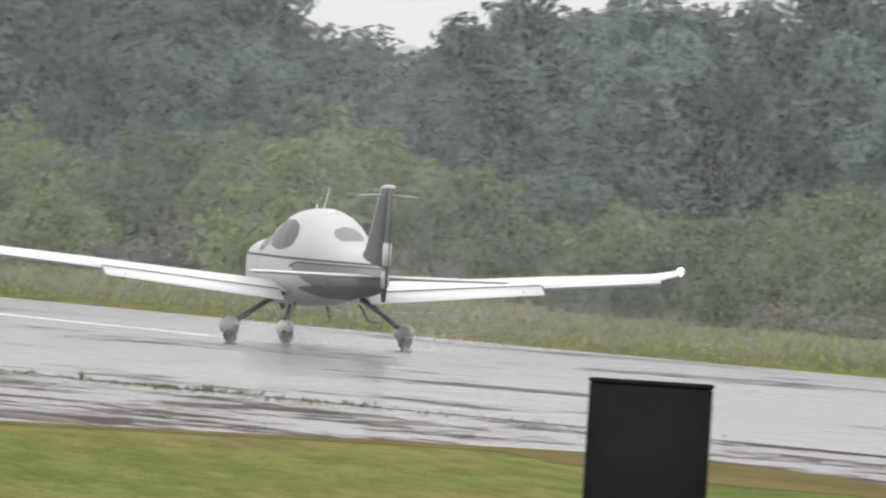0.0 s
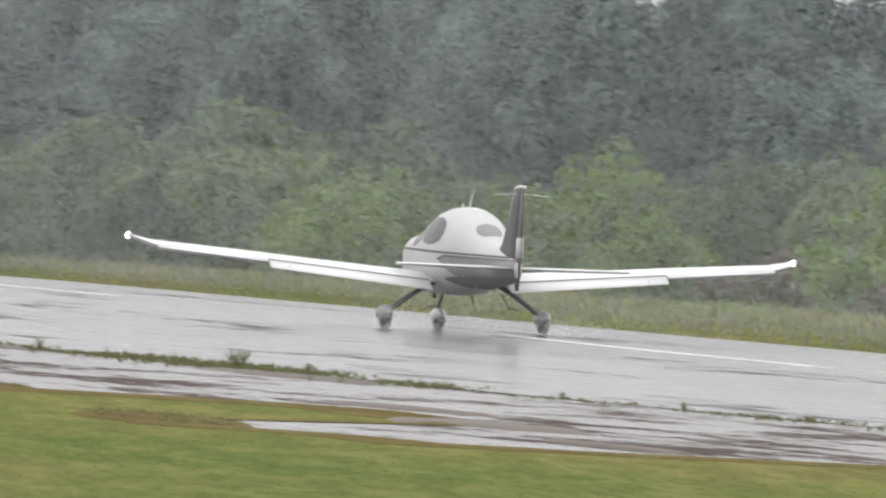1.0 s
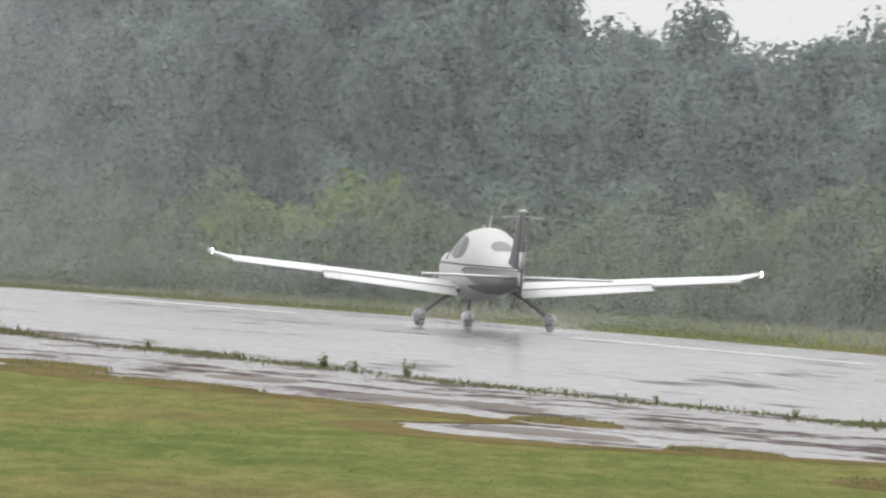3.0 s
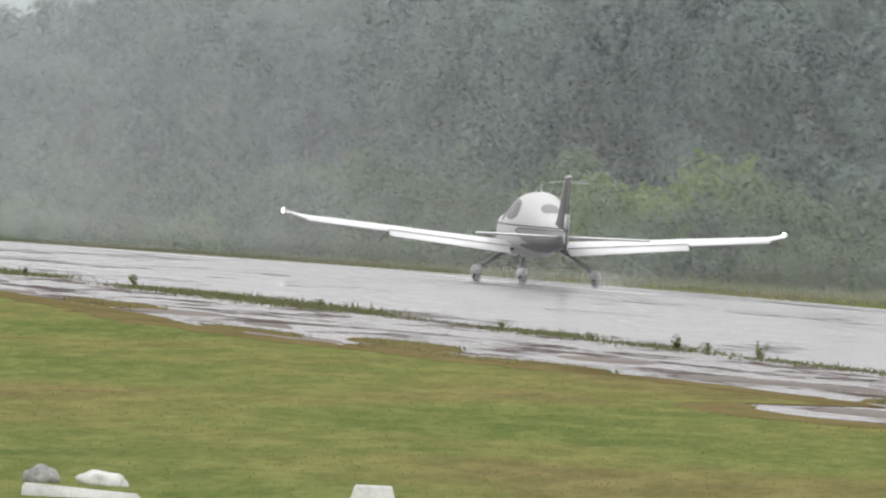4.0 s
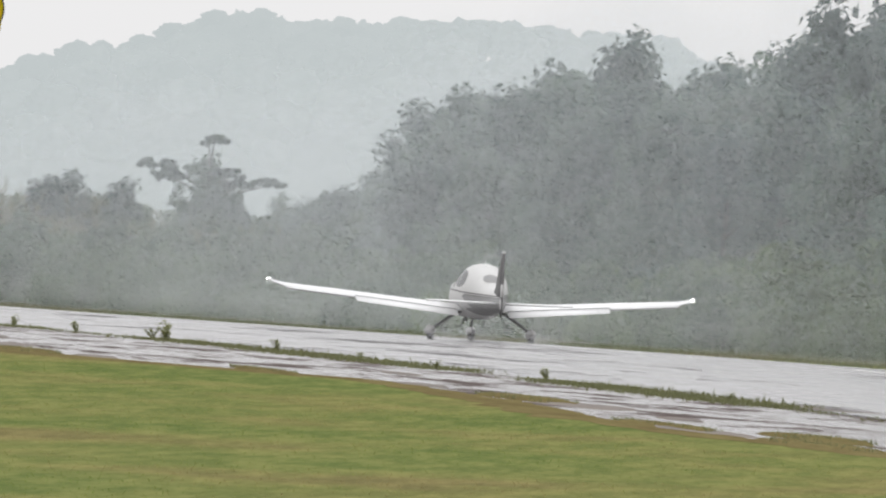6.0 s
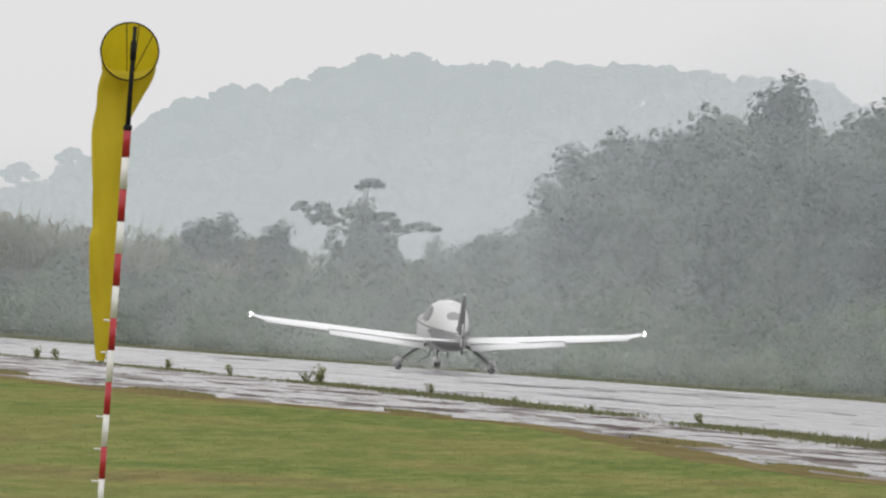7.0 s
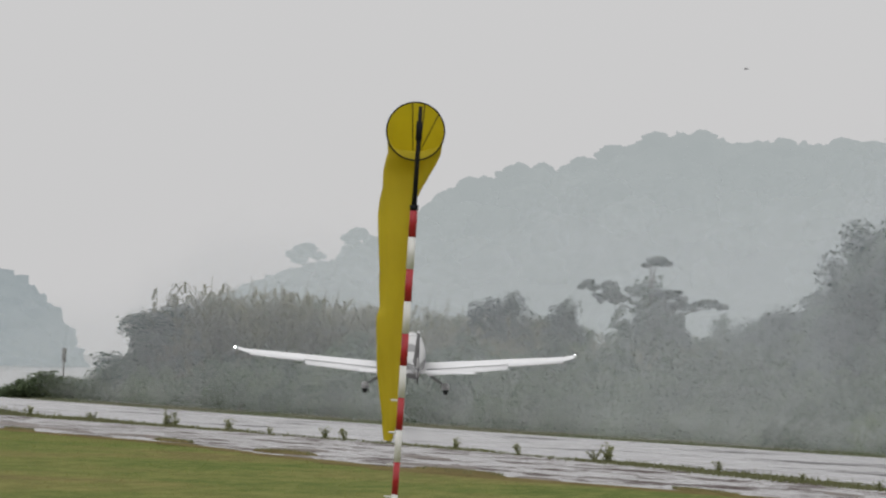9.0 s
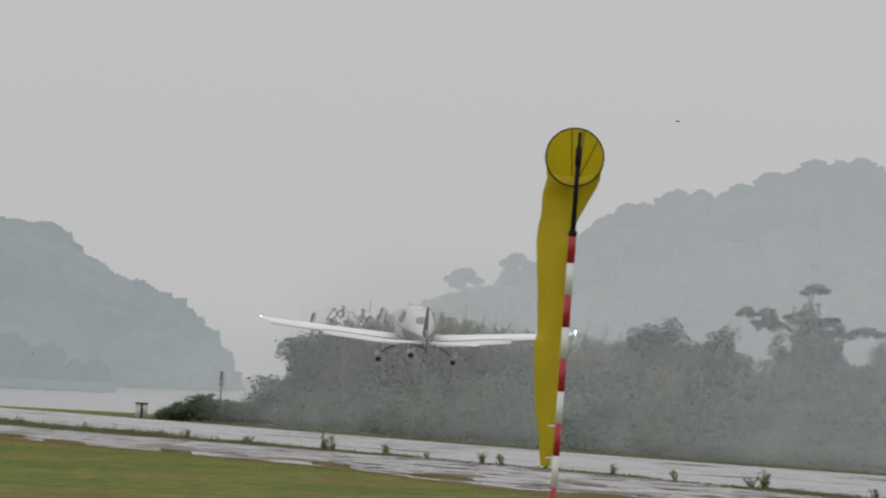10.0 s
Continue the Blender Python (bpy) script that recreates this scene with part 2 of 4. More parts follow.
def tube(path, radii, k=8):
    """Round bar along a path."""
    rings = []
    for i, p in enumerate(path):
        a, b = Vector(path[max(i - 1, 0)]), Vector(path[min(i + 1, len(path) - 1)])
        q = (b - a).to_track_quat("Z", "Y")
        r = radii[i] if isinstance(radii, (list, tuple)) else radii
        rings.append([Vector(p) + q @ Vector((r * math.cos(2 * math.pi * j / k), r * math.sin(2 * math.pi * j / k), 0)) for j in range(k)])
    return loft(rings)


def block(sx, sy, sz, at=(0, 0, 0), bevel=0.01):
    bm = bmesh.new()
    bmesh.ops.create_cube(bm, size=1)
    for v in bm.verts:
        v.co = Vector((v.co.x * sx + at[0], v.co.y * sy + at[1], v.co.z * sz + at[2]))
    if bevel:
        bmesh.ops.bevel(bm, geom=bm.edges[:], offset=bevel, segments=2, affect="EDGES")
    return bm


def lerp(x, table):
    """Straight lines through a short table of (x, value)."""
    return float(np.interp(x, [a for a, _ in table], [b for _, b in table]))


def at_bearing(az, dist, z=0.0):
    """The place at a bearing (degrees right of the runway's direction) and a distance from the eye."""
    return Vector((dist * math.sin(radians(az)), dist * math.cos(radians(az)), z))


# ---- ground ----
PROFILE = [(-200, -0.36), (100, -0.36), (200, -0.34), (250, -0.36), (300, -0.30), (350, -0.15), (400, -0.01), (450, 0.06), (500, 0.05), (550, -0.01), (650, -0.18),
           (750, -0.30), (850, -0.39), (950, -0.49), (1060, -0.61)]
NEAR, FAR, MID = 54.5, 77.5, 68.0


def level(x, y):
    """Height of the ground under the pavements."""
    z = lerp(y, PROFILE)
    if y > 1060:
        z -= min((y - 1060) * 0.05, 4.0)
    return z


def crown(x, y):
    """Height of the runway: both halves fall away from the centre line."""
    side = (MID - x) / (MID - NEAR) if x < MID else (x - MID) / (FAR - MID)
    rise = lerp(y, [(285, 0.12), (335, 0.25), (450, 0.22), (520, 0.18), (1000, 0.18)])
    return level(x, y) + 0.02 + rise * (1 - min(1.0, side) ** 1.3)


def grid(name, xs, ys, height, material, label, category):
    verts = [(x, y, height(x, y)) for y in ys for x in xs]
    k = len(xs)
    faces = [(j * k + i, j * k + i + 1, (j + 1) * k + i + 1, (j + 1) * k + i) for j in range(len(ys) - 1) for i in range(k - 1)]
    ob = new(name, mesh_of(name, verts, faces, material, True))
    return tagged(ob, label, category, kind="structure")


far_steps = [1100, 1150, 1250, 1500, 2200, 3200, 4800]
grid("ground", [-4000, -1500, -500, -150, 0, 20, 35, 45, 54, 60, 70, 78, 85, 95, 110, 150, 300, 800, 2000, 4000],
     [-4000, -1500, -400, -100] + list(range(0, 1080, 20)) + far_steps, level, M_TURF, "wet mown airfield grass with yellow and brown patches", "grass")
grid("runway", list(np.concatenate([np.linspace(NEAR, MID, 9), np.linspace(MID, FAR, 9)[1:]])), list(range(-100, 1060, 15)), crown, M_RUNWAY, "rain-soaked grey asphalt runway with a crown", "runway")
water = new("water", mesh_of("water", [(-4000, 1060, -1.1), (4000, 1060, -1.1), (4000, 4800, -1.1), (-4000, 4800, -1.1)], [(0, 1, 2, 3)], M_WATER))
tagged(water, "pale grey lake behind the end of the runway", "water", kind="structure")

# inner edge of the flooded shoulder along the runway
SHORE = [(60, 44), (165, 46.5), (175, 48.2), (182, 49.4), (187, 49.9), (191, 49.6), (194, 44.0), (196, 42.5), (200, 42.2), (204, 41.0), (208, 41.4), (212, 45.8), (217, 47.2), (225, 47.6), (229, 46.4), (233, 43.6), (239, 42.2), (247, 42.6), (254, 43.6), (257, 46.0), (262, 46.8), (276, 47.0), (290, 46.0), (325, 45.8), (345, 47.2), (373, 48.4), (388, 45.8), (400, 44.0),
         (430, 43.2), (460, 43.2), (505, 41.5), (700, 41.0), (1060, 41.0)]


def shoulder_edge(y):
    """Where the flooded shoulder meets the field: ragged."""
    return lerp(y, SHORE) + 0.3 * noise.noise((y * 0.05, 1.3, 0)) + 0.4 * noise.noise((y * 0.13, 7.7, 0)) + 0.35 * noise.noise((y * 0.4, 3.1, 0))


# wet, muddy shoulder with a ragged edge towards the grass
rng = random.Random(5)
verts, faces = [], []
ys = [60 + 2 * i for i in range(480)]
for i, y in enumerate(ys):
    x0 = shoulder_edge(y)
    for j in range(6):
        x = x0 + (NEAR - 0.02 - x0) * j / 5
        verts.append((x, y, level(x, y) + 0.012))
    if i:
        a = (i - 1) * 6
        faces += [(a + j, a + j + 1, a + j + 7, a + j + 6) for j in range(5)]
tagged(new("pavement", mesh_of("pavement", verts, faces, M_APRON, True)), "flooded cracked asphalt shoulder with mud and puddles", "pavement", kind="structure")

# sodden brown margin of the field along the shoulder
verts, faces = [], []
for i, y in enumerate(ys):
    x1 = shoulder_edge(y) + 0.25
    x0 = x1 - 0.5 - 1.1 * max(0.0, 0.5 + noise.noise((y * 0.03, 5.5, 0))) - 0.6 * noise.noise((y * 0.3, 2.2, 0)) - 1.8 * math.exp(-(((y - 182) / 9) ** 2))
    for j, dz in enumerate((0.004, 0.03, 0.035, 0.02)):
        x = x0 + (x1 - x0) * j / 3
        verts.append((x, y, level(x, y) + dz))
    if i:
        a = (i - 1) * 4
        faces += [(a + j, a + j + 1, a + j + 5, a + j + 4) for j in range(3)]
tagged(new("field_margin", mesh_of("field_margin", verts, faces, M_BROWN, True)), "sodden brown grass along the flooded shoulder", "grass", kind="structure")

# centre line dashes
def dash(y0, y1):
    verts, faces = [], []
    k = 10
    for i in range(k + 1):
        y = y0 + (y1 - y0) * i / k
        verts += [(MID - 0.22, y, crown(MID - 0.22, y) + 0.006), (MID + 0.22, y, crown(MID + 0.22, y) + 0.006)]
        if i:
            faces.append((2 * i - 2, 2 * i - 1, 2 * i + 1, 2 * i))
    ob = new("centre_line_dash", mesh_of("centre_line_dash", verts, faces, M_PAINT))
    return tagged(ob, "worn white centre line dash on wet asphalt", "road marking", "centre line", "structure")


for y0 in range(87, 1040, 64):
    dash(y0, y0 + 31)


def blob_sheet(cx, cy, rx, ry, lift, seed, k=40):
    """A thin raised patch with a ragged outline."""
    verts = [(cx, cy, level(cx, cy) + lift)]
    for ring_, hh in ((0.55, lift * 0.95), (0.85, lift * 0.6), (1.0, -0.03)):
        for j in range(k):
            t = 2 * math.pi * j / k
            r = ring_ * (1 + 0.35 * noise.noise((math.cos(t) * 1.7 + seed, math.sin(t) * 1.7, seed * 2.3)) + 0.15 * noise.noise((math.cos(t) * 6, math.sin(t) * 6 + seed, 1)))
            x, y = cx + rx * r * math.cos(t), cy + ry * r * math.sin(t)
            verts.append((x, y, level(x, y) + 0.03 + hh))
    faces = [(0, 1 + j, 1 + (j + 1) % k) for j in range(k)]
    for q in range(2):
        faces += [(1 + q * k + j, 1 + (q + 1) * k + j, 1 + (q + 1) * k + (j + 1) % k, 1 + q * k + (j + 1) % k) for j in range(k)]
    return verts, faces


# mud and turf islands on the flooded shoulder: across, along, half width, half length
ISLANDS = []
rng = random.Random(21)
for i in range(60):
    y = 150 + 9.5 * i + rng.uniform(-5, 5)
    near = i % 3 == 0
    ISLANDS.append((lerp(y, SHORE) + (rng.uniform(0.2, 1.4) if near else abs(rng.gauss(0, 3.0))), y, rng.uniform(0.2, 0.6) if near else rng.uniform(0.2, 0.8), rng.uniform(2, 7)))
ISLANDS[0], ISLANDS[3] = (46.2, 300.0, 0.5, 6.0), (47.6, 309.0, 0.6, 5.0)
for i, (cx, cy, rx, ry) in enumerate(ISLANDS):
    green = i % 3 == 0
    ob = new("turf_island" if green else "mud_patch", mesh_of("island", *blob_sheet(cx, cy, rx, ry, 0.05 if green else 0.02, i + 0.37), M_BROWN if green else M_MUD, True))
    tagged(ob, "low brown turf island on flooded asphalt" if green else "brown mud lying on flooded asphalt", "grass" if green else "mud", "patches on the shoulder", "structure")


def grass_sheet(name, spots, tall, wide, material, label, seed, kind="stuff"):
    """Many single blades, each a bent triangle pair."""
    r = np.random.RandomState(seed)
    k = len(spots)
    base = np.array(spots)
    h = np.array(tall) * r.uniform(0.6, 1.3, k) if np.ndim(tall) else tall * r.uniform(0.5, 1.5, k)
    a = r.uniform(0, 6.283, k)
    side = np.stack([np.cos(a), np.sin(a), 0 * a], 1) * (wide * r.uniform(0.6, 1.4, k))[:, None]
    lean = np.stack([r.normal(0, 0.3, k), r.normal(0, 0.3, k), np.ones(k)], 1) * h[:, None]
    v = np.empty((k, 3, 3))
    v[:, 0], v[:, 1], v[:, 2] = base - side, base + side, base + lean
    ob = new(name, mesh_of(name, v.reshape(-1, 3), [(3 * i, 3 * i + 1, 3 * i + 2) for i in range(k)], material))
    return tagged(ob, label, "grass", kind=kind)


rng = random.Random(8)
spots = []
while len(spots) < 70000:
    y = 130 + 520 * rng.random() ** 1.4
    x = rng.uniform(max(6, y * 0.075), min(44, y * 0.285))
    if x < shoulder_edge(y) + 0.2:
        spots.append((x, y, level(x, y) - 0.01))
grass_sheet("field_grass", spots, 0.026, 0.016, M_BLADE, "short wet grass of the airfield", 3)
spots = []
for cx, cy, rx, ry in ISLANDS[::3]:
    for _ in range(500):
        t, q = rng.random() * 6.283, math.sqrt(rng.random()) * 0.95
        spots.append((cx + rx * q * math.cos(t), cy + ry * q * math.sin(t), level(cx, cy + ry * q * math.sin(t)) + 0.03))
grass_sheet("island_grass", spots, 0.06, 0.014, M_JOINT, "grass on the flooded islands", 4)
# ragged strip of weeds in the joint between runway and shoulder
spots, tall = [], []
for _ in range(80000):
    y = rng.uniform(150, 900)
    dens = lerp(y, [(150, 0.35), (330, 0.6), (420, 0.5), (560, 0.55), (700, 0.9)]) + 0.9 * noise.noise((y * 0.05, 4.4, 0)) + 0.6 * noise.noise((y * 0.21, 9.4, 0))
    if rng.random() < dens + (0.25 if y > 560 else 0):
        spots.append((NEAR - 0.2 + rng.gauss(0, 0.28) * (1 + 0.8 * dens), y, level(NEAR, y) + 0.02))
        tall.append((0.025 + 0.06 * max(0, dens)) * (0.85 if rng.random() < 0.96 else 1.9) * lerp(y, [(480, 1), (700, 2)]))
grass_sheet("joint_grass", spots, tall, 0.02, M_JOINT, "ragged strip of weeds in the runway joint", 5)
# rough verge beyond the runway
spots, tall = [], []
for _ in range(45000):
    y = rng.uniform(290, 950)
    x = FAR + 0.1 + abs(rng.gauss(0, 1)) * (lerp(y, [(300, 7), (400, 8), (520, 6), (620, 3), (1000, 2)]))
    spots.append((x, y, level(x, y) - 0.02))
    tall.append(0.06 + 0.016 * (x - FAR) + 0.12 * max(0, noise.noise((x * 0.3, y * 0.05, 2))))
grass_sheet("verge_grass", spots, tall, 0.03, M_DRY, "rough wet verge grass beyond the runway", 6)


# ---- vegetation ----
def leaf_cloud(clumps, count, size, rng, flat=0.4, tall=1.35):
    """Pointed leaves scattered loosely through many overlapping clumps."""
    verts, faces = [], []
    weights = [c[3] ** 2 for c in clumps]
    for cx, cy, cz, r in rng.choices(clumps, weights, k=count):
        d = Vector((rng.gauss(0, 0.55), rng.gauss(0, 0.55), rng.gauss(0.05, 0.55 * tall)))
        if d.length > 1.15:
            d *= 1.15 * rng.uniform(0.7, 1.0) / d.length
        c = Vector((cx, cy, cz)) + d * r
        nrm = (d + Vector((rng.gauss(0, flat), rng.gauss(0, flat), rng.gauss(0.25, flat)))).normalized()
        u = nrm.orthogonal().normalized()
        u.rotate(Matrix.Rotation(rng.random() * 6.283, 3, nrm))
        v = nrm.cross(u)
        s = size * rng.uniform(0.6, 1.4)
        i = len(verts)
        verts += [c + u * s * 1.2, c - u * s * 0.8 + v * s * 0.75, c - u * s * 0.8 - v * s * 0.75]
        faces.append((i, i + 1, i + 2))
    return verts, faces


def shrub(seed, w, h, mat, label, count=2500, leaf=0.125, category="shrub"):
    rng = random.Random(seed)
    root = new(category.replace(" ", "_"))
    tagged(root, label, category, "shrubs beside the runway")
    clumps = []
    for _ in range(34):
        a, q = rng.random() * 6.283, math.sqrt(rng.random())
        top = h * (1 - 0.55 * q * q) * rng.uniform(0.75, 1.05)
        clumps.append((w * 0.5 * q * math.cos(a), w * 0.5 * q * math.sin(a), top * rng.uniform(0.25, 0.9), h * rng.uniform(0.12, 0.24)))
    v, f = leaf_cloud(clumps, count, leaf, rng)
    crown_ob = new("crown", mesh_of("crown", v, f, mat))
    crown_ob.parent = root
    for _ in range(3):
        a = rng.random() * 6.283
        tip = Vector((w * 0.3 * math.cos(a), w * 0.3 * math.sin(a), h * 0.7))
        part("stem", tube([(0.1 * math.cos(a), 0.1 * math.sin(a), -0.2), tip * 0.5 + Vector((0, 0, 0.2)), tip], [0.05, 0.035, 0.012], 5), M_BARK, root)
    return root


def tree(seed, h, w, mat, label, count=2300, leaf=0.2, bare=0.25):
    rng = random.Random(seed)
    root = new("tree")
    tagged(root, label, "tree", "trees behind the runway")
    lean = Vector((rng.gauss(0, 0.03), rng.gauss(0, 0.03), 1)) * h
    path = [lean * k + Vector((rng.gauss(0, 0.12), rng.gauss(0, 0.12), 0)) * k for k in (-0.03, 0.25, 0.5, 0.75, 0.97)]
    part("trunk", tube(path, [h * 0.02, h * 0.016, h * 0.012, h * 0.007, 0.01], 7), M_BARK, root)
    clumps = []
    for k in range(13):
        f = bare + (1 - bare) * k / 12
        base = lean * (f * 0.92)
        reach = w * 0.5 * (1 - 0.75 * max(0, f - 0.45) / 0.55) * rng.uniform(0.6, 1.15)
        a = k * 2.4 + rng.gauss(0, 0.4)
        end = base + Vector((reach * math.cos(a), reach * math.sin(a), h * rng.uniform(0.03, 0.13)))
        part("limb", tube([base, base.lerp(end, 0.5) + Vector((0, 0, 0.1)), end], [h * 0.007, h * 0.004, 0.01], 5), M_BARK, root)
        for q in (0.45, 0.75, 1.0):
            c = base.lerp(end, q) + Vector((rng.gauss(0, 0.25), rng.gauss(0, 0.25), rng.gauss(0.1, 0.25)))
            clumps.append((*c, h * rng.uniform(0.06, 0.12)))
    clumps.append((*(lean * 0.97), h * 0.06))
    # upright shoots that fray the outline
    for _ in range(9):
        a, q = rng.random() * 6.283, w * 0.36 * math.sqrt(rng.random())
        foot = lean * (0.93 - 0.5 * q / w) + Vector((q * math.cos(a), q * math.sin(a), 0))
        clumps += [(foot.x, foot.y, foot.z + h * 0.03 * k, h * (0.05 - 0.009 * k)) for k in range(5)]
    v, f = leaf_cloud(clumps, count, leaf, rng)
    ob = new("crown", mesh_of("crown", v, f, mat))
    ob.parent = root
    return root


def cane(seed, mat=None):
    """A clump of tall reed stalks with long bent blades."""
    rng = random.Random(seed)
    root = new("cane_clump")
    tagged(root, "tall pale cane clump with feathery tops", "reeds", "cane beside the runway")
    verts, faces = [], []
    for _ in range(70):
        bx, by, hh = rng.gauss(0, 1.1), rng.gauss(0, 1.1), rng.uniform(2.6, 4.6)
        a = rng.random() * 6.283
        lean = Vector((math.cos(a), math.sin(a), 0)) * rng.uniform(0.05, 0.5)
        for k in range(7):
            z0 = hh * (0.25 + 0.11 * k)
            b = rng.random() * 6.283
            d = Vector((math.cos(b), math.sin(b), 0))
            s = Vector((-d.y, d.x, 0)) * 0.05
            c = Vector((bx, by, z0)) + lean * (z0 / hh)
            i = len(verts)
            verts += [c - s, c + s, c + d * 0.35 + Vector((0, 0, 0.4)) + s, c + d * 0.35 + Vector((0, 0, 0.4)) - s, c + d * 0.8 + Vector((0, 0, 0.25))]
            faces += [(i, i + 1, i + 2, i + 3), (i + 3, i + 2, i + 4)]
    ob = new("foliage", mesh_of("foliage", verts, faces, M_CANE))
    ob.parent = root
    for _ in range(9):
        bx, by, hh = rng.gauss(0, 0.9), rng.gauss(0, 0.9), rng.uniform(3.6, 5.2)
        part("stalk", tube([(bx, by, -0.1), (bx * 1.1, by * 1.1, hh * 0.6), (bx * 1.2 + 0.1, by * 1.2, hh)], [0.03, 0.025, 0.012], 5), M_CANE, root)
    return root


# edge of the growth, and the height of its skyline and of its front, by bearing
EDGE = [(200, 91), (300, 91), (400, 96), (500, 90), (600, 83), (1200, 81.5)]
SKYLINE = [(5.28, 0.0), (5.31, 0.07), (5.4, 0.1), (5.47, 0.15), (5.52, 0.2), (5.87, 0.2), (5.97, 0.17), (6.2, 0.165), (6.32, 0.145), (6.58, 0.15), (6.65, 0.11), (7.08, 0.115), (7.15, 0.09),
           (7.22, 0.19), (7.34, 0.2), (7.43, 0.28), (7.48, 0.39), (7.61, 0.45), (7.7, 0.42), (7.8, 0.5), (7.94, 0.58), (8.16, 0.64), (8.24, 0.645), (8.3, 0.575), (8.5, 0.575), (8.57, 0.68), (8.65, 0.73),
           (8.9, 0.75), (9.2, 0.8), (10.2, 0.75), (10.3, 0.62), (10.45, 0.55), (10.6, 0.58), (10.9, 0.56), (11.2, 0.6), (11.6, 0.65), (11.8, 0.67), (12.17, 0.58), (12.26, 0.53), (12.5, 0.68),
           (13.3, 0.64), (13.5, 0.5), (13.6, 0.4), (13.7, 0.35), (13.9, 0.33), (14.05, 0.38), (14.15, 0.54), (15.2, 0.58)]
FRONT = [(5.3, 0.05), (7.0, 0.06), (8.0, 0.02), (9.0, 0.08), (9.5, 0.13), (10.3, 0.02), (11.2, 0.19), (11.9, 0.17), (12.2, 0.02), (12.75, 0.16), (13.1, 0.1),
         (13.7, 0.24), (14.2, 0.16), (14.5, 0.06), (16, 0.02)]

shrubs = [shrub(11 + k, 4.0, 3.2, M_SHRUB, "dense wet green shrub in rough grass") for k in range(4)]
limes = [shrub(31 + k, 4.2, 3.2, M_LIME, "yellow-green leafy shrub in rough grass", category="lime shrub") for k in range(3)]
dulls = [shrub(51 + k, 4.2, 3.4, M_GREY, "grey-green bush in rain haze", 2200, 0.14, "bush") for k in range(3)]
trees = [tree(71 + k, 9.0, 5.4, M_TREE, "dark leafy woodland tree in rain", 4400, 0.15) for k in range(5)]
dead = [shrub(151 + k, 4.6, 2.4, M_DEAD, "brown dead brush at the wood's edge", 1700, 0.11, "brush") for k in range(2)]
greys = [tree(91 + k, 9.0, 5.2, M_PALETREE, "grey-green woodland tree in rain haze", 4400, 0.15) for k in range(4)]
canes = [cane(111 + k) for k in range(2)]
used = set()


def plant(kinds, x, y, height, own, rng, spread=1.0):
    src = rng.choice(kinds)
    s = height / own
    m = pose(x, y, level(x, y) - 0.05, 0, 0, rng.uniform(0, 360)) @ Matrix.Diagonal((s * spread, s * spread, s, 1))
    if src.name not in used:
        used.add(src.name)
        src.matrix_basis = m
    else:
        ob = copy_thing(src, pose(0, 0, 0))
        ob.matrix_basis = m


rng = random.Random(77)


def bearing(x, y):
    return math.degrees(math.atan2(x, y))


# shrubs: three ragged rows, nearest first
for row, (off, step) in enumerate(((1.5, 3.0), (5.0, 3.6), (9.5, 4.2))):
    y = 318.0
    while y < 985:
        x = lerp(y, EDGE) + off + rng.gauss(0, 0.9)
        az = bearing(x, y)
        if 5.33 < az < 15.8:
            d = math.hypot(x, y)
            top = (EYE + d * math.tan(radians(lerp(az, FRONT)))) * (0.62, 0.85, 1.05)[row] * rng.uniform(0.75, 1.15)
            lime = abs(az - 12.7) < 0.28 or abs(az - 13.75) < 0.2 or abs(az - 9.5) < 0.18 or abs(az - 11.75) < 0.5 and rng.random() < 0.75
            if row == 0 and y < 430 and rng.random() < 0.45:
                plant(dead, x, y, rng.uniform(0.7, 1.5), 2.4, rng, 1.4)
                y += 3
                continue
            kinds = limes if lime and rng.random() < 0.8 else dulls if rng.random() < (y - 455) / 220 else shrubs
            plant(kinds, x, y, max(top, 1.0), 3.2, rng)
        y += step * rng.uniform(0.7, 1.3) * (1 + (y - 318) / 900)
# trees: rows behind
for row, (off, step) in enumerate(((15, 4.5), (21, 4.5), (28, 5.0), (37, 6.0))):
    y = 330.0
    while y < 1090:
        x = lerp(y, EDGE) + off + rng.gauss(0, 1.5)
        az = bearing(x, y)
        if 5.45 < az < 16:
            d = math.hypot(x, y)
            top = (EYE + d * math.tan(radians(lerp(az, SKYLINE)))) * rng.uniform(0.88, 1.06) * (0.78, 0.92, 1.0, 1.0)[row]
            kinds = greys if rng.random() < (y - 520) / 220 else trees
            if top > 4.2 and az > 7.15:
                plant(kinds, x, y, top, 9.4, rng, 9.4 / top * 0.55 + 0.45)
            else:
                cane_here = rng.random() < (0.75 if az < 6.6 else 0.25)
                plant(canes if cane_here else dulls, x, y, top, 4.4 if cane_here else 3.2, rng, 0.8)
        y += step * rng.uniform(0.7, 1.3) * (1 + (y - 330) / 1500)

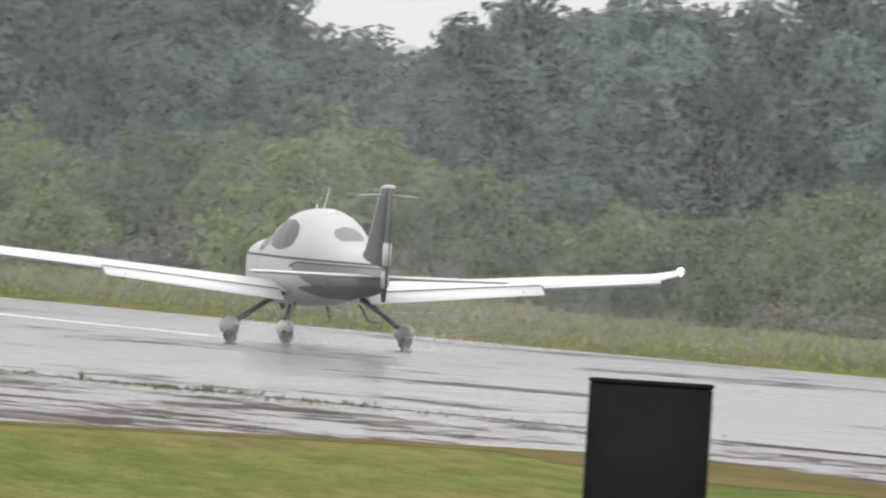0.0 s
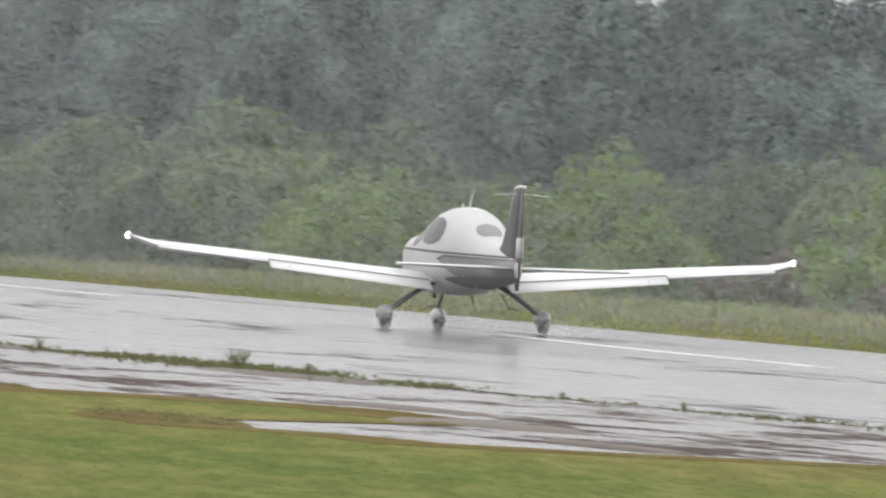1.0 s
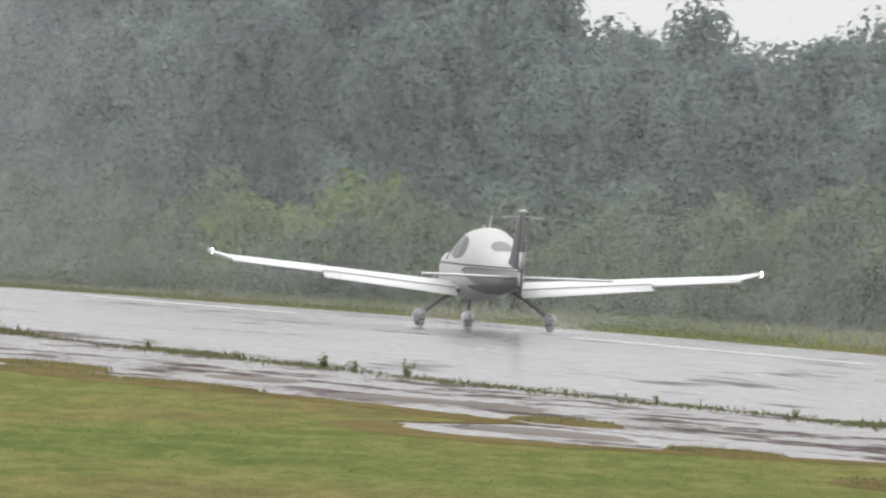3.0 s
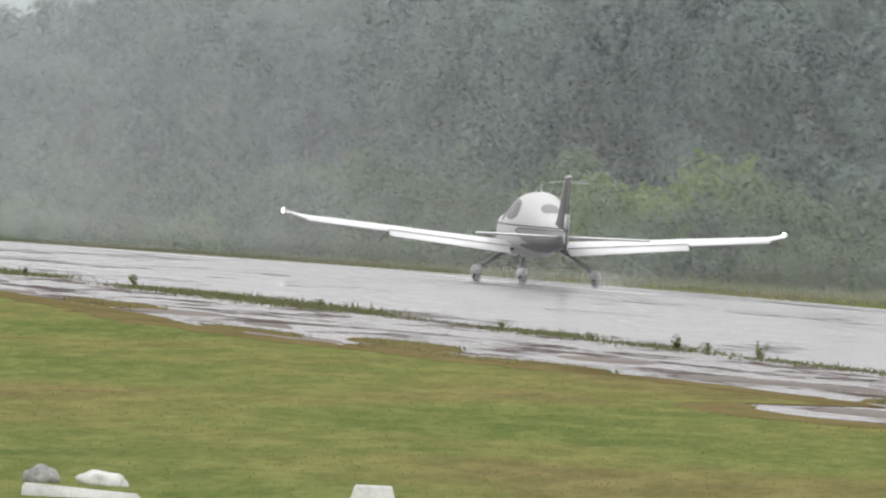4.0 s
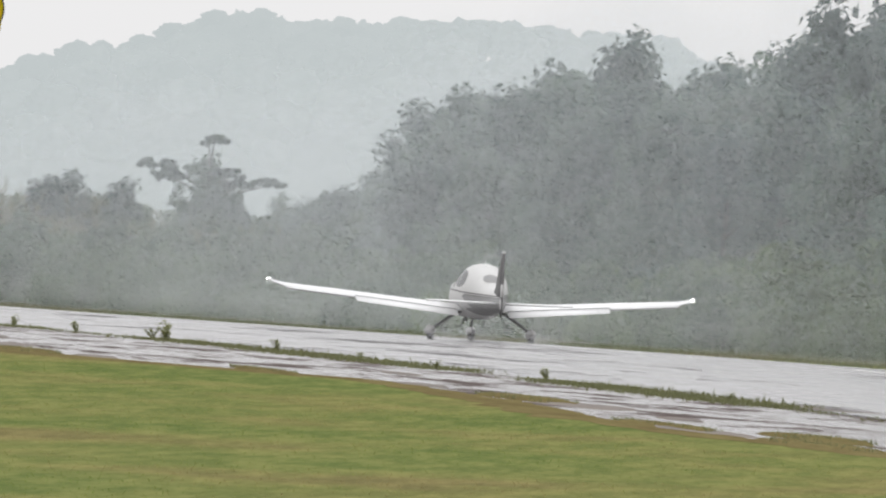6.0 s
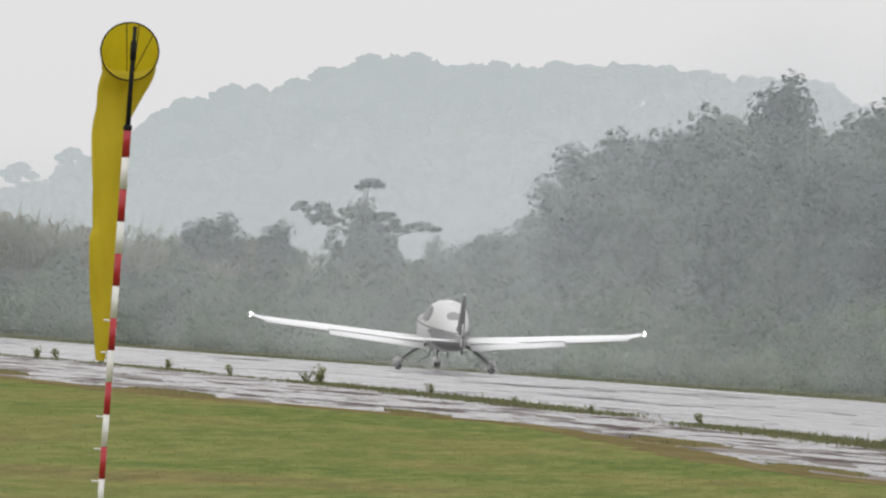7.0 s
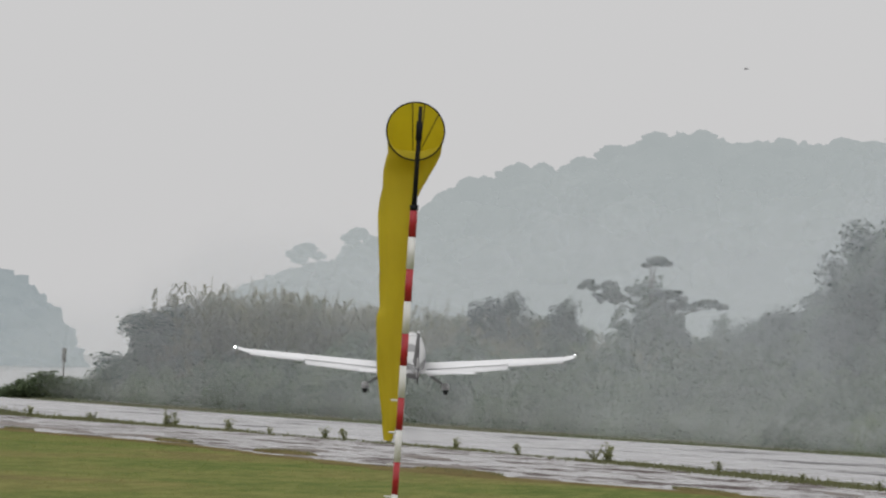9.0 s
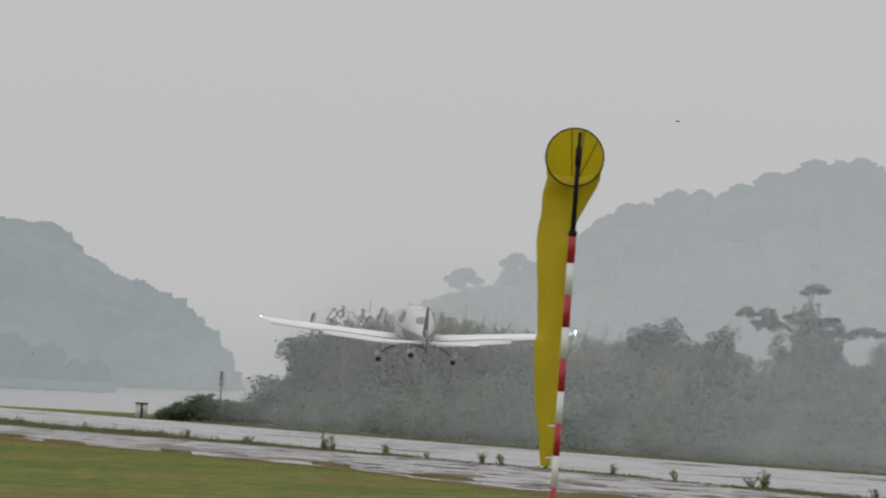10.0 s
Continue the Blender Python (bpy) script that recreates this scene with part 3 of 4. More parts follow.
# flat-topped tree that stands above the growth
umbrella = tagged(new("umbrella_tree"), "grey-green tree with flat spreading tiers", "tree")
rng = random.Random(6)
part("trunk", tube([(0, 0, -0.2), (0.1, 0, 3), (0.0, 0, 6.0), (-0.1, 0, 8.1)], [0.16, 0.13, 0.09, 0.03], 7), M_BARK, umbrella)
TIERS = [(0.15, 8.25, 0.75), (-2.5, 7.05, 1.05), (-1.9, 6.5, 0.9), (2.75, 6.3, 0.95), (0.9, 6.75, 0.8), (-0.6, 6.9, 0.8), (1.4, 6.2, 0.7)]
for x, z, w in TIERS:
    part("limb", tube([(0, 0, z - 1.4), (x * 0.5, 0, z - 0.5), (x, 0, z - 0.1)], [0.06, 0.04, 0.02], 5), M_BARK, umbrella)
    clumps = []
    for _ in range(24):
        q, a = math.sqrt(rng.random()), rng.random() * 6.283
        clumps.append((x + w * q * math.cos(a), w * q * math.sin(a), z + 0.16 * (1 - 2 * q * q) + rng.gauss(0, 0.05), 0.15))
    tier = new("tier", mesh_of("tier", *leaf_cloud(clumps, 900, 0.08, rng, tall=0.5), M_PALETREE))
    tier.parent = umbrella
clumps = []
for _ in range(22):
    bx, by, top = rng.gauss(0, 1.05), rng.gauss(0, 0.8), rng.uniform(5.6, 7.7)
    top -= 0.9 * abs(bx)
    clumps += [(bx * (0.7 + 0.3 * k / 7) + rng.gauss(0, 0.08), by, 3.2 + (top - 3.2) * k / 7, 0.7 - 0.055 * k) for k in range(8)]
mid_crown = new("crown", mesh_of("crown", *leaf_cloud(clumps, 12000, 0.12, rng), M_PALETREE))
mid_crown.parent = umbrella
u = at_bearing(6.865, 905)
umbrella.matrix_basis = pose(u.x, u.y, EYE + 905 * math.tan(radians(0.335)) - 8.55, 0, 0, -6.9)

# taller cane that stands out of the rest
rng = random.Random(45)
for az, el in ((5.5, 0.19), (5.53, 0.235), (5.6, 0.2), (5.66, 0.21), (5.71, 0.225), (5.76, 0.215), (5.8, 0.19), (5.85, 0.21), (5.93, 0.19), (6.0, 0.18), (6.08, 0.185), (6.2, 0.175), (6.28, 0.165), (6.5, 0.165)):
    q = at_bearing(az, 893)
    plant(canes, q.x, q.y, EYE + 893 * math.tan(radians(el)) + 0.2, 4.8, rng, 1.0)

# single small trees over the cane, and a spreading one at the end of the growth
rng = random.Random(44)
for az, el, sp in ((6.36, 0.155, 1.3), (6.44, 0.165, 1.5), (6.6, 0.165, 1.1), (6.95, 0.14, 0.9), (7.08, 0.13, 0.8), (5.36, 0.085, 1.9), (5.42, 0.10, 1.7)):
    q = at_bearing(az, 893)
    top = EYE + 893 * math.tan(radians(el)) + 0.5
    plant(greys, q.x, q.y, top, 9.4, rng, sp * 9.4 / top * 0.5)

# scrub at the lake shore, and the growth across the water
rng = random.Random(15)
for az, hgt in ((4.96, 0.7), (4.99, 0.95), (5.02, 1.15), (5.05, 1.25), (5.08, 1.3), (5.11, 1.35), (5.14, 1.3), (5.17, 1.35), (5.2, 1.4), (5.23, 1.35), (5.26, 1.4), (5.29, 1.5)):
    q = at_bearing(az, 905)
    plant(shrubs, q.x, q.y, hgt + 0.15, 3.2, rng, 1.6)
# leaves across the water emit a pale grey that imitates haze
fars = [shrub(131 + k, 4.2, 3.2, M_HILL3, "tree across the lake, glowing pale as haze", 900, 0.3, "far tree") for k in range(2)]
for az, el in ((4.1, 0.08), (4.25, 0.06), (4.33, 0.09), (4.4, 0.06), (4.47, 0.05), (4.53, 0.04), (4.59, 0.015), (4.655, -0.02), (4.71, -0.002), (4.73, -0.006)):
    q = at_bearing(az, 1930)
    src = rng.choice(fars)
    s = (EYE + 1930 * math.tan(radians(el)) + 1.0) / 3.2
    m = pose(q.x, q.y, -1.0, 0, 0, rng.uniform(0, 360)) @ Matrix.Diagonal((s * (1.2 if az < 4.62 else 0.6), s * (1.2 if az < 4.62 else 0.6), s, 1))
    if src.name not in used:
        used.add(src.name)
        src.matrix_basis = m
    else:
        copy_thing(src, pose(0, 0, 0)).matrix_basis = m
a, b = at_bearing(3.2, 1925), at_bearing(4.78, 1925)
d = b - a
bank = tagged(new("causeway"), "low stone causeway in the lake, glowing grey as haze", "causeway")
# the bank shares the spur's emission, which stands for haze
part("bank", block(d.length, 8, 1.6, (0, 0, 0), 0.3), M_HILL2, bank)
bank.matrix_basis = pose((a.x + b.x) / 2, (a.y + b.y) / 2, -0.98, 0, 0, math.degrees(math.atan2(d.y, d.x)))
# marker board and post at the runway's end
board = tagged(new("marker_board"), "small pale marker board on a dark post", "sign")
part("panel", block(0.58, 0.06, 0.62, (0, 0, 0.42), 0.01), M_CONCRETE, board)
part("post", block(0.1, 0.1, 0.82, (0, -0.09, 0.36), 0.01), M_BLACK, board)
part("cap", block(0.64, 0.12, 0.07, (0, 0, 0.765), 0.01), M_BLACK, board)
q = at_bearing(4.861, 905)
board.matrix_basis = pose(q.x, q.y, level(q.x, q.y), 0, 0, -4.8)
post = tagged(new("post"), "dark weathered post at the lake shore", "post")
part("shaft", tube([(0, 0, -0.5), (0, 0, 2.55)], 0.05, 8), M_BARK, post)
part("head", block(0.2, 0.12, 0.75, (0, 0, 2.25), 0.02), M_BARK, post)
q = at_bearing(5.098, 930)
post.matrix_basis = pose(q.x, q.y, level(q.x, q.y) - 0.1, 0, 0, 0)

# ---- distance: wooded hills that glow pale in place of rain haze ----
def lump(verts, faces, c, r, squash, seed, template):
    tv, tf = template
    i = len(verts)
    for v in tv:
        k = 1 + 0.36 * noise.noise(v * 1.9 + Vector((seed, 0, 0))) + 0.3 * noise.noise(v * 4.7 + Vector((0, seed, 0))) + 0.16 * noise.noise(v * 11 + Vector((0, 0, seed)))
        verts.append((c.x + v.x * r * k, c.y + v.y * r * k, c.z + v.z * r * squash * k))
    faces += [tuple(i + q for q in f) for f in tf]


ico = bmesh.new()
bmesh.ops.create_icosphere(ico, subdivisions=3, radius=1)
ICO = ([v.co.copy() for v in ico.verts], [[v.index for v in f.verts] for f in ico.faces])
ico.free()


def far_hill(name, dist, tops, material, label, seed, crown_r, count, giants=()):
    """A hill far behind: a smooth body under many round tree crowns, some of which make its skyline."""
    rng = random.Random(seed)
    a0, a1 = tops[0][0], tops[-1][0]
    k, rows_ = 240, 8
    verts, faces = [], []
    for j in range(rows_ + 1):
        f = j / rows_
        for i in range(k + 1):
            az = a0 + (a1 - a0) * i / k
            top = EYE + dist * math.tan(radians(lerp(az, tops))) - crown_r * 0.85
            verts.append(at_bearing(az, dist + 220 * f, -1.5 + (max(top, -1) + 1.5) * math.sin(f * math.pi / 2)))
    for j in range(rows_):
        for i in range(k):
            a = j * (k + 1) + i
            faces.append((a, a + 1, a + k + 2, a + k + 1))
    for i in range(count):
        ridge = i % 10 == 0
        az = a0 + (a1 - a0) * (i + rng.random()) / count
        f = 1.0 if ridge else rng.random() ** 0.7
        top = EYE + (dist + 220) * math.tan(radians(lerp(az, tops) + 0.015))
        r = crown_r * rng.uniform(0.6, 1.2)
        z = -1.5 + (top + 1.5 - r * 0.8) * math.sin(f * math.pi / 2)
        lump(verts, faces, at_bearing(az, dist + 220 * f, max(z, -1)), r, 0.75, i * 1.3, ICO)
    for i, (az, el, r) in enumerate(giants):
        # a tall tree with a flat-bottomed crown of several domes over the rest
        top = EYE + (dist + 200) * math.tan(radians(el))
        for dx, dz, q in ((0, 0, 0.75), (-0.6, -0.25, 0.5), (0.62, -0.3, 0.52), (-0.25, -0.5, 0.6), (0.3, -0.9, 0.55), (0, -1.5, 0.6)):
            lump(verts, faces, at_bearing(az + math.degrees(dx * r / dist), dist + 200, top - r * 0.5 + dz * r), r * q * 0.85 * rng.uniform(0.85, 1.2), 0.55, i * 2.7 + dx, ICO)
    return tagged(new(name, mesh_of(name, verts, faces, material, True)), label, "hill", kind="structure")


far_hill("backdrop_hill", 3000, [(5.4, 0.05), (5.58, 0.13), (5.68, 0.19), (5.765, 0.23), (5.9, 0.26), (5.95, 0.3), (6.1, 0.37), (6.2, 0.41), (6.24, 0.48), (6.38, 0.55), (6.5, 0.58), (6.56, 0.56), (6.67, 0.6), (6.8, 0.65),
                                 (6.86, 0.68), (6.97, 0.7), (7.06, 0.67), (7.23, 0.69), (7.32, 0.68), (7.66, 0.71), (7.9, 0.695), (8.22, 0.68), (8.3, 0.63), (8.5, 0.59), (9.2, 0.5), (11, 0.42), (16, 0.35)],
         M_HILL, "wooded hill far behind, glowing pale as rain haze", 3, 4.2, 900,
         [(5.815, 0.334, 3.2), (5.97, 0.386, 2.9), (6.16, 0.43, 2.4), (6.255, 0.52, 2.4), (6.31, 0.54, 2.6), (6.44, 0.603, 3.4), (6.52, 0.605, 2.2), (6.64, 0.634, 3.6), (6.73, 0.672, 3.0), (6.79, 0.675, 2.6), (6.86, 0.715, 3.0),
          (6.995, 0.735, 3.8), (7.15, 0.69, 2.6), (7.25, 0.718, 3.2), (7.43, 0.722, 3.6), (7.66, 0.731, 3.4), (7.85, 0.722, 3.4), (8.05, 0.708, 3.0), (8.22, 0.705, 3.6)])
far_hill("backdrop_spur", 2400, [(2.0, 0.45), (4.4, 0.385), (4.53, 0.385), (4.63, 0.3), (4.72, 0.25), (4.9, 0.19), (4.96, 0.14), (5.02, 0.09), (5.04, 0.03), (5.055, -0.05)], M_HILL2, "wooded spur across the lake, glowing pale as haze", 8, 3.8, 450)


# ---- rain haze: fine threads added as a grey veil along the edge of the woods ----
def haze_veil(count, x0, x1, y0, y1, seed):
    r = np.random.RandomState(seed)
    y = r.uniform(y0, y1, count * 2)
    # denser and thinner stretches along the runway set how far the haze pales the woods
    dens = np.interp(y, [a for a, _ in VEIL_DENSITY], [b for _, b in VEIL_DENSITY])
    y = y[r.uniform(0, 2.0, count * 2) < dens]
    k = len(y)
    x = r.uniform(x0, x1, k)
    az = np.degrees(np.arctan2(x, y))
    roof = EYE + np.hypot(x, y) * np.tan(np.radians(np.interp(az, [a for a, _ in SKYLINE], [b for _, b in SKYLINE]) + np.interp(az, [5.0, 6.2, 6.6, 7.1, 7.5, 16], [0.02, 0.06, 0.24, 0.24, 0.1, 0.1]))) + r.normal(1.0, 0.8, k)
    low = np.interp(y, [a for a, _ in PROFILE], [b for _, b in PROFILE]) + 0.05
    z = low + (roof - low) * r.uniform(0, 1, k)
    # threads point every way, so that the veil shows no grain
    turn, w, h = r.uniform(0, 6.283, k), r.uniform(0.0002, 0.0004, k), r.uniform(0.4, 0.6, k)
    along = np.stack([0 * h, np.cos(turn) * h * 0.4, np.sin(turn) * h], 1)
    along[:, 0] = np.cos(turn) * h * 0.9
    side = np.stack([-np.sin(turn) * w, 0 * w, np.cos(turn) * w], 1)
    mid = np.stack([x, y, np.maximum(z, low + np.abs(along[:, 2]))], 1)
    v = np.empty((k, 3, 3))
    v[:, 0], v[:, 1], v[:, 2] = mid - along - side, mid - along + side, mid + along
    ob = new("haze_threads", mesh_of("haze_threads", v.reshape(-1, 3), np.arange(3 * k).reshape(-1, 3).tolist(), M_VEIL))
    return tagged(ob, "fine grey threads added as rain haze before the woods", "rain", kind="stuff")


VEIL_DENSITY = [(280, 0.9), (340, 1.0), (400, 1.1), (440, 1.05), (480, 1.2), (520, 1.5), (560, 1.9), (620, 2.0), (680, 1.7), (740, 1.05), (800, 0.82), (850, 0.8), (880, 0.5), (935, 0.4), (940, 0.0)]
haze_veil(740000, 79.0, 83.0, 280, 940, 31)


# ---- the aircraft: a low-wing single with fixed, faired wheels ----
STATIONS = [  # along, bottom, top, half width, squareness
    (2.78, 0.98, 1.24, 0.16, 2.0), (2.66, 0.88, 1.38, 0.38, 2.3), (2.35, 0.76, 1.54, 0.58, 3.4), (1.8, 0.66, 1.60, 0.655, 3.8), (1.3, 0.61, 1.63, 0.67, 3.5), (0.95, 0.60, 1.76, 0.655, 2.7),
    (0.5, 0.59, 1.96, 0.655, 2.4), (0.0, 0.59, 2.08, 0.655, 2.3), (-0.5, 0.60, 2.10, 0.64, 2.25), (-1.0, 0.63, 2.05, 0.60, 2.2), (-1.6, 0.69, 1.93, 0.53, 2.15),
    (-2.2, 0.72, 1.76, 0.44, 2.1), (-3.0, 0.77, 1.52, 0.31, 2.1), (-3.8, 0.82, 1.36, 0.2, 2.1), (-4.5, 0.88, 1.26, 0.11, 2.0), (-4.85, 0.94, 1.22, 0.05, 2.0)]


def station(y):
    ks = [s[0] for s in STATIONS][::-1]
    return [float(np.interp(y, ks, [s[c] for s in STATIONS][::-1])) for c in (1, 2, 3, 4)]


def hull(y, a, out=0.0):
    """A point of the fuselage skin: a in degrees from the top, positive to the right."""
    zb, zt, w, e = station(y)
    zc = zb + (zt - zb) * 0.5
    s, c = math.sin(radians(a)), math.cos(radians(a))
    x = w * math.copysign(abs(s) ** (2 / e), s)
    z = zc + (zt - zc if c > 0 else zc - zb) * math.copysign(abs(c) ** (2 / e), c)
    return Vector((x + out * s, y, z + out * c))


def patch(y0, y1, lo, hi, out=0.006, ny=14, na=10, oval=False):
    """A sheet on the skin between two bearings that may change along it."""
    bm = bmesh.new()
    rows_ = []
    for i in range(ny + 1):
        f = i / ny
        y = y0 + (y1 - y0) * f
        a, b = (lerp(f, lo) if isinstance(lo, list) else lo), (lerp(f, hi) if isinstance(hi, list) else hi)
        if oval:
            q = math.sqrt(max(0.0, 1 - (2 * f - 1) ** 2)) ** 0.8
            mid, half = (a + b) / 2, (b - a) / 2 * q
            a, b = mid - half, mid + half
        rows_.append([bm.verts.new(hull(y, a + (b - a) * j / na, out)) for j in range(na + 1)])
    for r, s in zip(rows_, rows_[1:]):
        for j in range(na):
            bm.faces.new((r[j], r[j + 1], s[j + 1], s[j]))
    bmesh.ops.remove_doubles(bm, verts=bm.verts, dist=0.0005)
    bmesh.ops.recalc_face_normals(bm, faces=bm.faces)
    return bm


def skin_angle(y, z):
    """Degrees from the top at which the skin has the height z."""
    zb, zt, w, e = station(y)
    zc = zb + (zt - zb) * 0.5
    c = max(-0.999, min(0.999, (z - zc) / (zt - zc)))
    return math.degrees(math.acos(math.copysign(abs(c) ** (e / 2), c)))


def band(y0, y1, top, bottom, side, out, ny, na):
    """A sheet on one flank between two heights."""
    lo = [(i / ny, side * skin_angle(y0 + (y1 - y0) * i / ny, lerp(i / ny, top))) for i in range(ny + 1)]
    hi = [(i / ny, side * skin_angle(y0 + (y1 - y0) * i / ny, lerp(i / ny, bottom))) for i in range(ny + 1)]
    return patch(y0, y1, lo, hi, out, ny, na) if side > 0 else patch(y0, y1, hi, lo, out, ny, na)


def foil(x, z, le, te, thick, camber=0.02, twist=0.0, k=9):
    """A wing section in the plane x = const: leading edge at y = le, trailing edge at y = te."""
    chord = le - te
    pts = []
    for side in (1, -1):
        for i in range(k + 1):
            u = i / k if side > 0 else 1 - i / k
            if side < 0 and i in (0, k):
                continue
            u2 = u * u
            t = thick * 5 * (0.2969 * math.sqrt(u) - 0.126 * u - 0.3516 * u2 + 0.2843 * u2 * u - 0.1015 * u2 * u2) * chord
            zz = side * t + camber * 4 * u * (1 - u) * chord
            y = le - chord * u
            pts.append(Vector((x, y, z + zz + (y - (le + te) / 2) * math.sin(radians(twist)))))
    return pts


def wing(side):
    rings = []
    for f in (0, 0.2, 0.4, 0.6, 0.8, 0.93, 0.98, 1.0):
        x = 0.5 + 5.2 * f
        le = 0.86 - 0.42 * f - (0.22 * ((f - 0.93) / 0.07) ** 2 if f > 0.93 else 0)
        te = -0.50 + 0.16 * f
        if f > 0.56:
            te -= 0.2 * (1 - f) / 0.44 * 0.4
        z = 0.84 + 0.445 * f + (0.08 * ((f - 0.93) / 0.07) if f > 0.93 else 0)
        rings.append(foil(side * x, z, le, te, 0.135 if f < 0.98 else 0.09, twist=3.4 - 1.4 * f))
    return loft(rings)


def flap(side, x0, x1, drop, chord0, chord1, gap):
    rings = []
    for f in (0.0, 0.5, 1.0):
        x = x0 + (x1 - x0) * f
        w = (x - 0.5) / 5.2
        te = -0.50 + 0.16 * w
        ch = chord0 + (chord1 - chord0) * f
        z = 0.84 + 0.445 * w - 0.045
        a = radians(drop)
        top = Vector((side * x, te - gap, z))
        d = Vector((0, -math.cos(a), -math.sin(a)))
        up = Vector((0, -math.sin(a), math.cos(a)))
        rings.append([top + up * 0.03, top + d * ch * 0.5 + up * 0.03, top + d * ch + up * 0.004, top + d * ch - up * 0.004, top + d * ch * 0.5 - up * 0.02, top - up * 0.045, top - d * 0.03])
    return loft(rings)


def pant(y, x, zc, scale=1.0):
    """A teardrop wheel fairing."""
    rings = []
    for f in (0, 0.04, 0.12, 0.25, 0.4, 0.6, 0.8, 0.93, 1.0):
        r = 1.35 * math.sqrt(f) * (1 - f) ** 0.75 * 1.25 + 0.012
        yy = y + (0.38 - 0.86 * f) * scale
        rings.append([Vector((x + 0.19 * r * scale * math.cos(t), yy, zc + 0.06 * f + 0.2 * r * scale * math.sin(t) * (1.0 if math.sin(t) > 0 else 0.95))) for t in [2 * math.pi * j / 14 for j in range(14)]])
    return loft(rings)


def wheel(y, x, r):
    bm = bmesh.new()
    bmesh.ops.create_cone(bm, cap_ends=True, segments=24, radius1=r, radius2=r, depth=0.16)
    bmesh.ops.rotate(bm, verts=bm.verts, cent=(0, 0, 0), matrix=Matrix.Rotation(math.pi / 2, 3, "Y"))
    bmesh.ops.bevel(bm, geom=[e for e in bm.edges if len(e.link_faces) == 2 and e.calc_face_angle() > 1], offset=0.03, segments=2, affect="EDGES")
    bmesh.ops.translate(bm, verts=bm.verts, vec=(x, y, r))
    return bm


plane = tagged(new("aircraft"), "silver and white low-wing single-engine aircraft with charcoal tail", "aircraft")
STROBE_DRUMS = []
rings = []
for y in np.linspace(2.78, -4.85, 60):
    rings.append([hull(float(y), 360 * j / 40) for j in range(40)])
body = part("fuselage", loft(rings), M_SILVER, plane)
# cabin glass, trim and swooshes on the skin
part("windscreen", patch(1.15, 0.45, -72, 72, 0.005), M_GLASS, body, "dark tinted windscreen")
for s in (-1, 1):
    a, b = sorted((s * 44, s * 84))
    part("door_window", patch(0.42, -1.05, a, b, 0.006, oval=True), M_GLASS, body, "dark tinted oval side window")
    part("pinstripe", band(2.5, -4.3, [(0, 1.38), (1, 1.30)], [(0, 1.345), (1, 1.265)], s, 0.004, 40, 2), M_CHAR, body)
    part("swoosh", band(-0.9, -4.75, [(0, 1.2), (0.1, 1.25), (1, 1.22)], [(0, 1.19), (0.12, 1.0), (0.35, 0.82), (0.6, 0.74), (1, 0.8)], s, 0.004, 30, 10), M_MIDGREY, body, "mid-grey swoosh along the tail cone")
    part("swoosh_border", band(-0.86, -4.7, [(0, 1.22), (0.1, 1.28), (1, 1.245)], [(0, 1.18), (0.1, 1.25), (1, 1.22)], s, 0.007, 30, 2), M_CHAR, body)
    part("belly_panel", band(-1.0, -4.6, [(0, 0.9), (0.25, 0.93), (1, 0.97)], [(0, 0.86), (0.2, 0.75), (0.45, 0.74), (1, 0.9)], s, 0.009, 24, 8), M_DARKGREY, body, "dark grey lower flank")
part("rear_window", patch(-1.95, -2.65, -30, 26, 0.006, oval=True), M_MIDGREY, body, "grey rear window")
